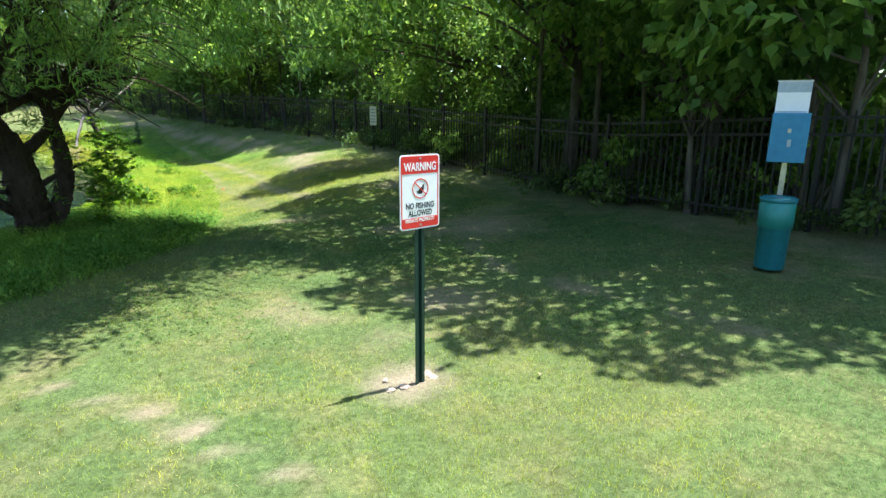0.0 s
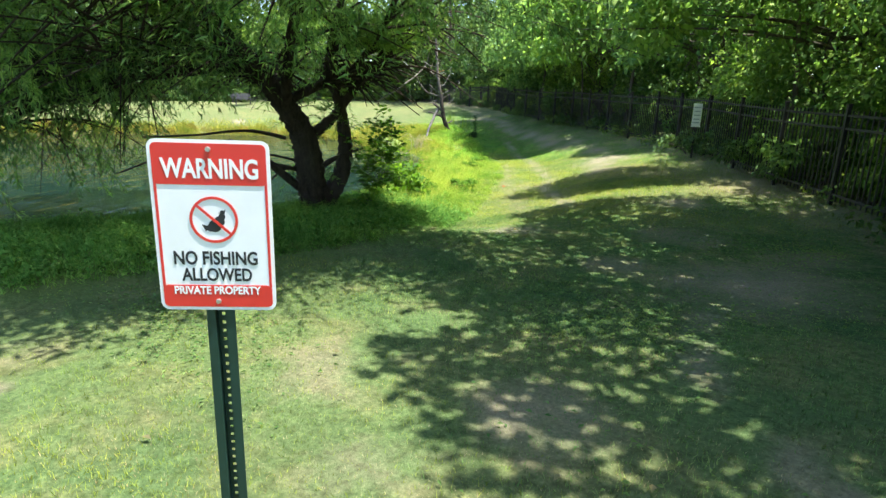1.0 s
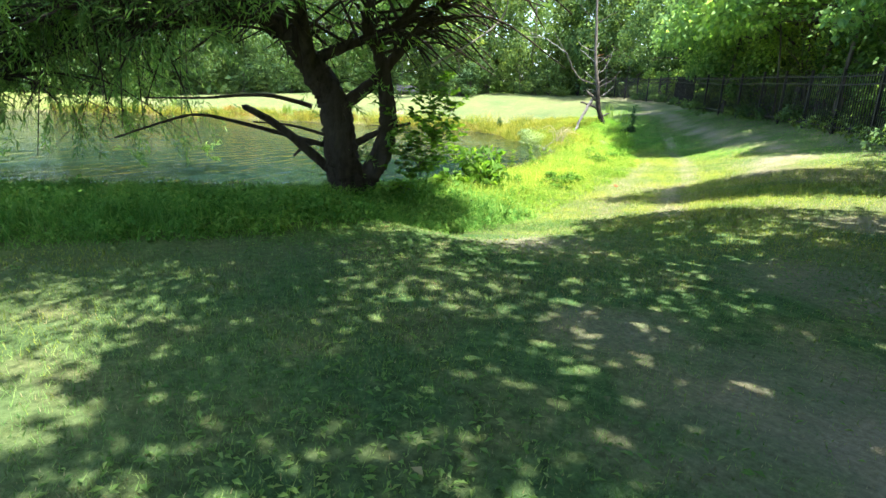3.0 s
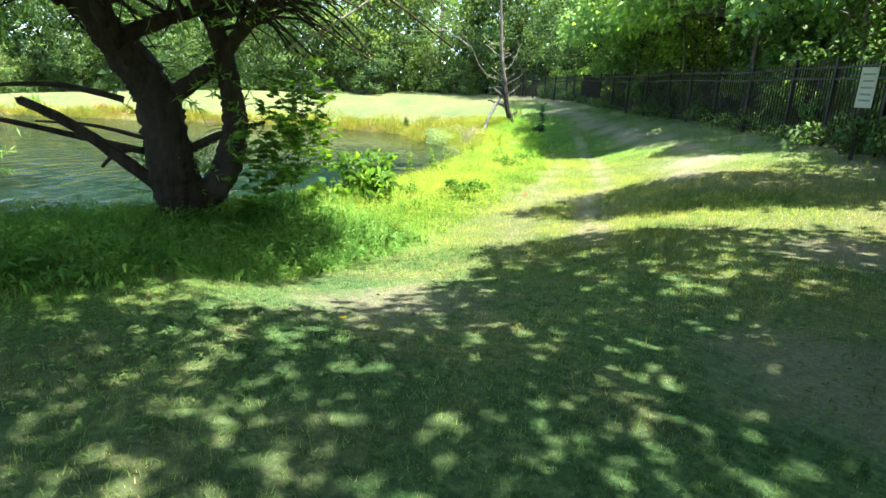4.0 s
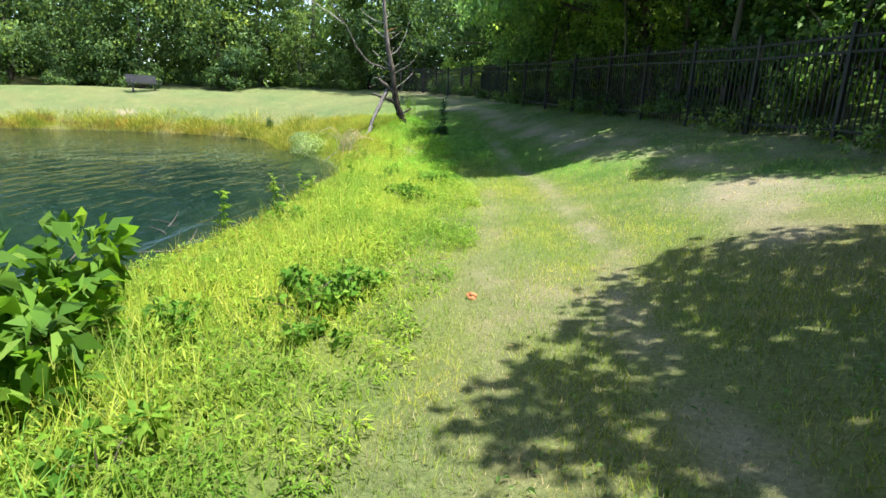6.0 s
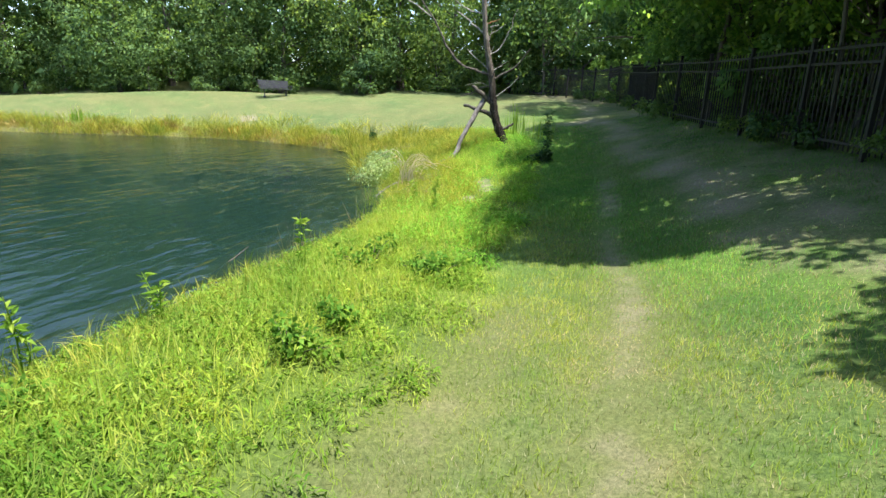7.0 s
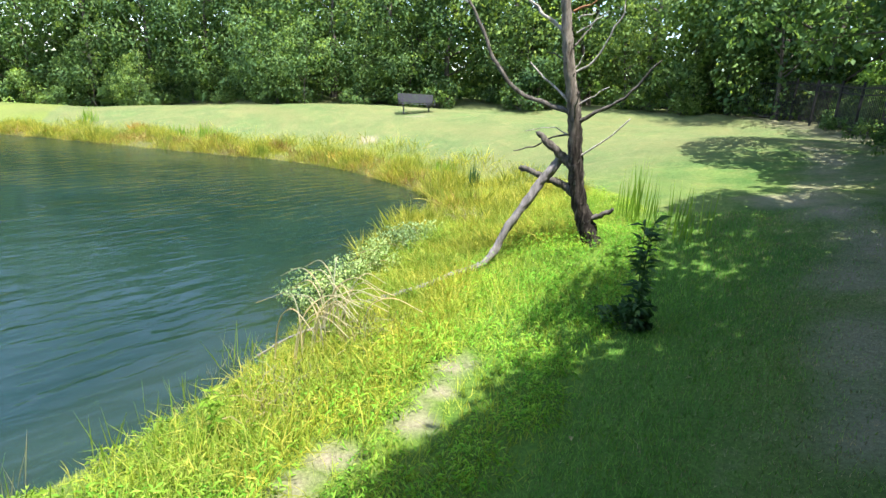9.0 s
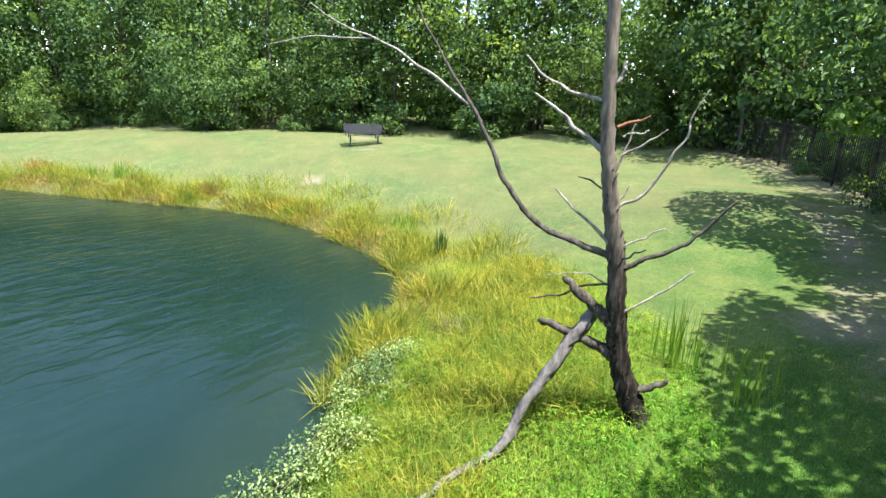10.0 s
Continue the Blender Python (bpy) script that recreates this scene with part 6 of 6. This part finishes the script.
def stalk_plant(name, x, y, tall, n, leaf, mat, label, seed, stems=1, spread=0.1, wide=0.45, low=0.05, category="plant", group="", reach=0.0, lobes=1):
    """Upright weed: one or more stalks with leaves all the way up."""
    rng = np.random.default_rng(seed)
    ob = thing(name, label, category, (x, y, hz(x, y)), group=group)
    pos, ax = [], []
    for _ in range(stems):
        h = tall * rng.uniform(0.7, 1.0) if stems > 1 else tall
        tip = np.array([rng.normal() * spread, rng.normal() * spread, h])
        foot = np.array([rng.normal() * spread * 0.4, rng.normal() * spread * 0.4, -0.05])
        pts = [foot, (foot + tip) / 2 + np.append(rng.normal(size=2) * spread * 0.3, 0), tip]
        child("stem", Geo().add(*tube(pts, 0.008, 0.003, 5, 0, None, 4)).mesh("stem", mat), ob)
        line = spline(pts, 20)
        t = rng.uniform(low, 1, n)
        p = line[(t * (len(line) - 1)).astype(int)]
        a = rng.uniform(0, 2 * np.pi, n)
        d = np.column_stack([np.cos(a), np.sin(a), rng.uniform(-0.1, 0.8, n)])
        if reach:
            for q, e in zip(p[::6], d[::6]):
                child("shoot", Geo().add(*tube([q, q + e * reach * 0.5 + np.array([0, 0, 0.03]), q + e * reach], 0.005, 0.002, 4, 0, None, 2)).mesh("shoot", M["bark"]), ob)
            own = (np.arange(n) // 6) * 6
            p = p[own] + d[own] * (reach * rng.uniform(0.2, 1.0, n))[:, None] + rng.normal(size=(n, 3)) * 0.03
        for turn in ((0.0,) if lobes == 1 else (-0.75, 0.0, 0.75)):
            e = d.copy()
            e[:, 0], e[:, 1] = d[:, 0] * math.cos(turn) - d[:, 1] * math.sin(turn), d[:, 0] * math.sin(turn) + d[:, 1] * math.cos(turn)
            pos.append(p)
            ax.append(e)
    p, a = np.concatenate(pos), np.concatenate(ax)
    s = rng.uniform(0.6, 1.2, len(p))
    v, f = leaves(p, a, leaf * s, leaf * wide * s, rng, 0.2, 0.42, 0.2, 0.5)
    child("foliage", mesh_of("foliage", v, f, mat), ob)
    return ob


def spike_clump(name, x, y, tall, n, spread, mat, label, seed, wide=0.018, lean=0.12, droop=0.05, category="grass", group=""):
    """A clump of upright blades."""
    rng = np.random.default_rng(seed)
    ob = thing(name, label, category, (x, y, hz(x, y)), group=group)
    r, a = spread * rng.uniform(0, 1, n) ** 0.7, rng.uniform(0, 2 * np.pi, n)
    base = np.column_stack([np.cos(a) * r, np.sin(a) * r, np.full(n, -0.04)])
    v, f = leaves(base, rng.normal(size=(n, 3)) * lean + np.array([0, 0, 1.0]), tall * rng.uniform(0.5, 1.0, n), wide * rng.uniform(0.7, 1.3, n), rng, 0.3, 0.4, droop)
    if n <= 60:
        for q in v.reshape(-1, 4, 3):
            child("blade", mesh_of("blade", q, [[0, 1, 2, 3]], mat), ob)
    else:
        tagged(child("blades", mesh_of("blades", v, f, mat), ob), kind="stuff")
    return ob


def small_plants():
    stalk_plant("tall_weed", -14.2, 26.14, 1.3, 60, 0.16, M["dark_weed"], "tall dark green weed with narrow leaves", 71, 3, 0.05, 0.24, 0.12, "weed")
    bush(72, 0.27, 0.3, 480, 0.08, M["dark_weed"], "dark low weed at the lawn's edge", "weeds by the lawn", "weed", "low_weed", 8).matrix_basis = pose(-14.3, 26.1, hz(-14.3, 26.1))
    spike_clump("horsetail_clump", -17.0, 27.9, 1.15, 48, 0.3, M["weed"], "tall upright green reeds by the dead tree", 73, 0.022, 0.05)
    spike_clump("horsetail_clump", -16.3, 28.2, 0.95, 30, 0.34, M["weed"], "tall upright green reeds by the dead tree", 74, 0.02, 0.07)
    spike_clump("spiky_clump", -24.9, 27.9, 0.8, 46, 0.16, M["dark_weed"], "stiff upright dark green blades on the bank", 75, 0.035, 0.09)
    for i, (x, y, h) in enumerate(((-33.6, 22.2, 0.62), (-38.6, 15.9, 0.6), (-35.6, 19.6, 0.5), (-31.0, 24.6, 0.5), (-28.2, 26.3, 0.5))):
        spike_clump("brown_clump", x, y, h * 1.45, 170, 0.4, M["sedge"], "brown dry grass clump at the far shore", 80 + i, 0.03, 0.3, 0.25, group="clumps on the far shore")
    for i, (x, y, h) in enumerate(((-36.6, 18.9, 0.85), (-36.0, 19.6, 0.7), (-37.4, 17.9, 0.6), (-27.3, 27.6, 0.55), (-29.4, 26.6, 0.5), (-41.5, 13.0, 0.9))):
        spike_clump("green_reeds", x, y, h * 1.15, 44, 0.42, M["weed"], "upright green reeds on the far bank", 90 + i, 0.03, 0.1, 0.06, "reeds", "reeds on the far bank")
    bush(76, 0.75, 0.62, 900, 0.15, M["sapling_leaf"], "broad-leaved bright green bush on the bank", "bushes on the bank", "bush", "leafy_bush", 12).matrix_basis = pose(-7.5, 12.85, hz(-7.5, 12.85))
    for i, (x, y, h, n) in enumerate(((-6.9, 11.1, 1.9, 120), (-6.6, 10.75, 1.3, 80), (-7.25, 11.5, 2.3, 110))):
        stalk_plant("maple_sapling", x, y, h, n, 0.12, M["sapling_leaf"], "young maple sapling with broad lobed leaves", 100 + i, 2, 0.22, 0.55, 0.2, "sapling", "saplings by the willow", 0.42, 3)
    for i, (x, y, h) in enumerate(((-12.55, 21.75, 0.75), (-11.0, 18.9, 0.8), (-10.3, 17.4, 0.55), (-9.9, 16.4, 0.6), (-9.4, 15.4, 0.6), (-13.9, 22.4, 0.45))):
        stalk_plant("bank_weed", x, y, h, 24, 0.1, M["weed"], "single upright green weed at the water's edge", 110 + i, 2, 0.08, 0.32, 0.35, "weed", "weeds at the water's edge")
    bank_rng = np.random.default_rng(78)
    many = 0
    while many < 14:
        x, y = bank_rng.uniform(-13, -6), bank_rng.uniform(12.5, 20.5)
        at = (np.array([x]), np.array([y]))
        if off_shore(*at)[0] > 0.3 and not inside(MOWN_AREA, *at)[0] and gap_to(MOWN_LINE, *at)[0] > 0.5:
            w = bank_rng.uniform(0.16, 0.34)
            bush(200 + many, w, w * 0.9, 260, 0.058, M["herb"], "broad-leaved darker green weed clump on the bank", "weed clumps on the bank", "weed", "weed_clump", 6).matrix_basis = pose(x, y, hz(x, y), 0, 0, bank_rng.uniform(0, 360))
            many += 1
    # low bright shrub trailing into the water
    rng = np.random.default_rng(77)
    ob = thing("trailing_shrub", "small-leaved pale green shrub trailing into the pond", "shrub", (-18.7, 24.75, hz(-18.7, 24.75)))
    run = np.array([(1.81, -1.55), (1.39, -1.13), (0.48, -0.61), (-0.42, -0.07), (-1.23, 0.85)])
    t = rng.uniform(0, 1, 90)
    cs = np.column_stack([np.interp(t, np.linspace(0, 1, 5), run[:, 0]), np.interp(t, np.linspace(0, 1, 5), run[:, 1]), rng.uniform(0.1, 0.36, 90)])
    cs[:, :2] += rng.normal(size=(90, 2)) * np.array([0.2, 0.22])
    cs[:, 2] += np.maximum(height(cs[:, 0] - 18.7, cs[:, 1] + 24.75), WATER) - ob.location.z
    v, f, nor = crown_leaves(rng, cs, rng.uniform(0.1, 0.26, 90), 6500, 0.042, 0.024, 0.5, 0.6)
    v[:, 2] = np.maximum(v[:, 2], WATER + 0.02 - ob.location.z)
    child("foliage", mesh_of("foliage", v, f, M["pale_leaf"], False, nor), ob)
    for k in range(12):
        c0 = cs[k]
        child("stem", Geo().add(*tube([(c0[0] * 0.5, c0[1] * 0.5 + 0.3, 0.0), tuple(c0 * 0.8 + np.array([0, 0, 0.1])), (c0[0] * 1.15, c0[1] * 1.2 - 0.15, 0.06)], 0.008, 0.003, 5, 0, None, 4)).mesh("stem", M["straw"]), ob)
    for i, (x, y, h) in enumerate(((-15.5, 23.7, 0.75), (-16.4, 24.2, 0.7), (-17.6, 24.8, 0.8), (-14.4, 22.9, 0.65), (-18.6, 25.4, 0.8), (-17.9, 26.0, 0.7), (-20.0, 26.4, 0.75), (-13.6, 22.0, 0.55))):
        spike_clump("arching_grass", x, y, h, 190, 0.42, M["bank"] if i % 3 else M["straw"], "long arching yellow-green grass tuft on the bank", 130 + i, 0.011, 0.5, 0.45, group="tufts on the bank")
    # bent dry reeds
    ob = thing("dry_reeds", "bent pale dry reeds over the water", "reeds", (-15.52, 23.24, hz(-15.52, 23.24)))
    for k in range(30):
        h, a, l = rng.uniform(0.4, 0.78), radians(rng.uniform(20, 110) if k % 4 else rng.uniform(170, 240)), rng.uniform(0.3, 0.6)
        u = rng.uniform(-0.75, 0.8)
        x0, y0 = -0.55 * u + rng.normal() * 0.1, 0.5 * u + rng.normal() * 0.1
        z0 = hz(x0 + ob.location.x, y0 + ob.location.y) - ob.location.z
        pts = [(x0, y0, z0), (x0 + 0.2 * l * math.cos(a), y0 + 0.2 * l * math.sin(a), z0 + h * 0.7), (x0 + 0.7 * l * math.cos(a), y0 + 0.7 * l * math.sin(a), z0 + h), (x0 + 1.35 * l * math.cos(a), y0 + 1.35 * l * math.sin(a), z0 + h * 0.8)]
        child("reed", Geo().add(*tube(pts, 0.008, 0.004, 5, 0, None, 5)).mesh("reed", M["dry_reed"]), ob)
    # slim seeding stalks along the near shore
    spot = np.random.default_rng(79)
    line = np.array([(-9.3, 14.7), (-10.2, 16.1), (-11.3, 17.8), (-12.6, 19.8), (-14.4, 21.7), (-16.4, 22.9)])
    for k in range(22):
        t = spot.uniform(0, 1)
        x = np.interp(t, np.linspace(0, 1, 6), line[:, 0]) + spot.uniform(0.15, 0.55)
        y = np.interp(t, np.linspace(0, 1, 6), line[:, 1]) - spot.uniform(0.0, 0.3)
        spike_clump("shore_tuft", x, y, spot.uniform(0.35, 0.75), int(spot.integers(6, 14)), 0.14, M["bank"] if k % 3 else M["straw"], "slim seeding grass stalks at the water's edge", 400 + k, 0.009, 0.22, 0.12, group="tufts at the water's edge")
    ob = thing("bleached_branch", "bleached bare branch arching from the bank into the pond", "branch", (-15.7, 23.3, hz(-15.7, 23.3)))
    child("wood", Geo().add(*tube([(0.0, 0.15, 0.0), (-0.1, -0.05, 0.09), (-0.02, -0.4, 0.02), (0.05, -0.8, WATER - ob.location.z - 0.03)], 0.022, 0.009, 7, 0.25, rng, 5)).mesh("wood", M["grey_dead"], True), ob)
    # sticks in the shallows
    for i, (x0, y0, x1, y1, zz) in enumerate(((-10.55, 15.2, -11.35, 15.95, 0.06), (-10.2, 15.2, -10.9, 15.3, 0.02), (-9.6, 14.9, -10.3, 15.6, 0.05), (-9.7, 15.3, -9.5, 14.5, 0.1), (-10.7, 15.6, -11.3, 15.5, 0.03), (-12.1, 18.2, -12.8, 18.9, 0.04))):
        ob = thing("drift_stick", "grey bare stick lying in the shallow water", "stick", (x0, y0, WATER), group="sticks in the shallows")
        child("wood", Geo().add(*tube([(0, 0, -0.06), ((x1 - x0) * 0.5, (y1 - y0) * 0.5 + 0.05, 0.01), (x1 - x0, y1 - y0, zz)], 0.01, 0.004, 6, 0.15, rng, 4)).mesh("wood", M["dead"], True), ob)
    # clay lump, flower and fallen leaves
    for name, label, cat, x, y, r, mat in (("clay_lump", "orange clay lump on the lawn", "clay", -6.1, 15.25, 0.033, "stone"),):
        bm = bmesh.new()
        bmesh.ops.create_icosphere(bm, subdivisions=3, radius=r)
        for v in bm.verts:
            v.co *= 1 + 0.7 * noise.noise(v.co * 40)
        me = bpy.data.meshes.new(name)
        bm.to_mesh(me)
        bm.free()
        me.materials.append(M[mat])
        ob = tagged(new(name, me), label, cat)
        ob.location = (x, y, hz(x, y) + r * 0.5)
    fl = thing("yellow_flower", "small yellow flower in the grass", "flower", (-2.42, 9.2, hz(-2.42, 9.2)))
    child("stem", Geo().add(*tube([(0, 0, -0.02), (0.01, 0, 0.05), (0.01, 0.01, 0.1)], 0.002, 0.002, 5, 0, None, 3)).mesh("stem", M["weed"]), fl)
    a = np.linspace(0, 2 * np.pi, 9, endpoint=False)
    v, f = leaves(np.tile([[0.01, 0.01, 0.1]], (9, 1)), np.column_stack([np.cos(a), np.sin(a), np.full(9, 0.4)]), 0.028, 0.014, rng, 0.1, 0.5, 0, 0.8)
    child("petals", mesh_of("petals", v, f, M["flower"]), fl)
    # broadleaf weeds in the shaded lawn, one mass, in the shade-tinted blade colour
    x, y = scatter(rng, 90000, -5, 3, 4, 15, lambda x, y: inside(MOWN_AREA, x, y) & (waves(x * 1.9 + 1, y * 1.7) + rng.normal(size=x.shape) * 0.5 > 0.75))
    n = len(x)
    s = rng.uniform(0.5, 1.4, n)
    ang = rng.uniform(0, 6.28, n)
    v, f = leaves(np.column_stack([x, y, height(x, y) + rng.uniform(0.0, 0.03, n)]), np.column_stack([np.cos(ang), np.sin(ang), rng.uniform(0.05, 0.6, n)]), 0.034 * s, 0.0145 * s, rng, 0.2, 0.5, 0.2, 0.6)
    tagged(new("clover_patches", mesh_of("clover_patches", v, f, M["shade_tint_lawn"])), "low broad-leaved weeds in the lawn", "weeds", kind="stuff")
    n = 240
    x, y = rng.uniform(-14, 4, n), rng.uniform(3, 27, n)
    k = inside(MOWN_AREA, x, y) & (gap_to(FENCE, x, y) < 7)
    x, y = x[k], y[k]
    ang = rng.uniform(0, 6.28, len(x))
    v, f = leaves(np.column_stack([x, y, height(x, y) + 0.025]), np.column_stack([np.cos(ang), np.sin(ang), np.full(len(x), 0.15)]), 0.06, 0.032, rng, 0.3, 0.5, 0.1, 0.9)
    tagged(new("fallen_leaves", mesh_of("fallen_leaves", v, f, M["straw"])), "scattered dry fallen leaves on the lawn", "leaves", kind="stuff")


def fence_vines():
    makers = dict(v=lambda: bush(25, 0.8, 1.5, 2000, 0.11, M["light_leaf"], "leafy vine climbing over the fence", "vines on the fence", "vine", "fence_vine"),
                  w=lambda: bush(26, 0.9, 0.7, 850, 0.11, M["wood_leaf"], "low dark growth at the foot of the fence", "growth at the fence foot", "weed", "fence_weed", stems=1))
    rng = np.random.default_rng(27)
    spots = [("v", -1.0, 18.4, 0.9, 0), ("v", -2.9, 21.1, 0.85, 50), ("v", 0.1, 16.5, 1.0, 120), ("v", -2.0, 20.4, 0.6, 200), ("v", 3.4, 10.0, 0.9, 30), ("v", 0.7, 15.3, 1.0, 75), ("v", -0.5, 17.2, 0.95, 250), ("v", -1.7, 19.3, 0.9, 310), ("v", 1.6, 13.6, 0.8, 160)]
    for s in np.arange(0.1, 0.8, 0.022):
        x, y = beyond(s, rng.uniform(-0.1, 0.5))
        spots.append(("w", x, y, rng.uniform(0.4, 0.9), rng.uniform(0, 360)))
    for s in np.arange(0.52, 0.82, 0.03):
        x, y = beyond(s, rng.uniform(1.0, 1.7))
        spots.append(("v", x, y, rng.uniform(0.8, 1.5), rng.uniform(0, 360)))
    plant_out(makers, spots)


ground_things = [warning_sign, notice_sign, waste_station, park_bench, dead_tree, bank_tree, lawn_grass, bank_growth, small_plants, woods, fence_trees, fence_vines, far_woods, fence]
for build in ground_things:
    build()
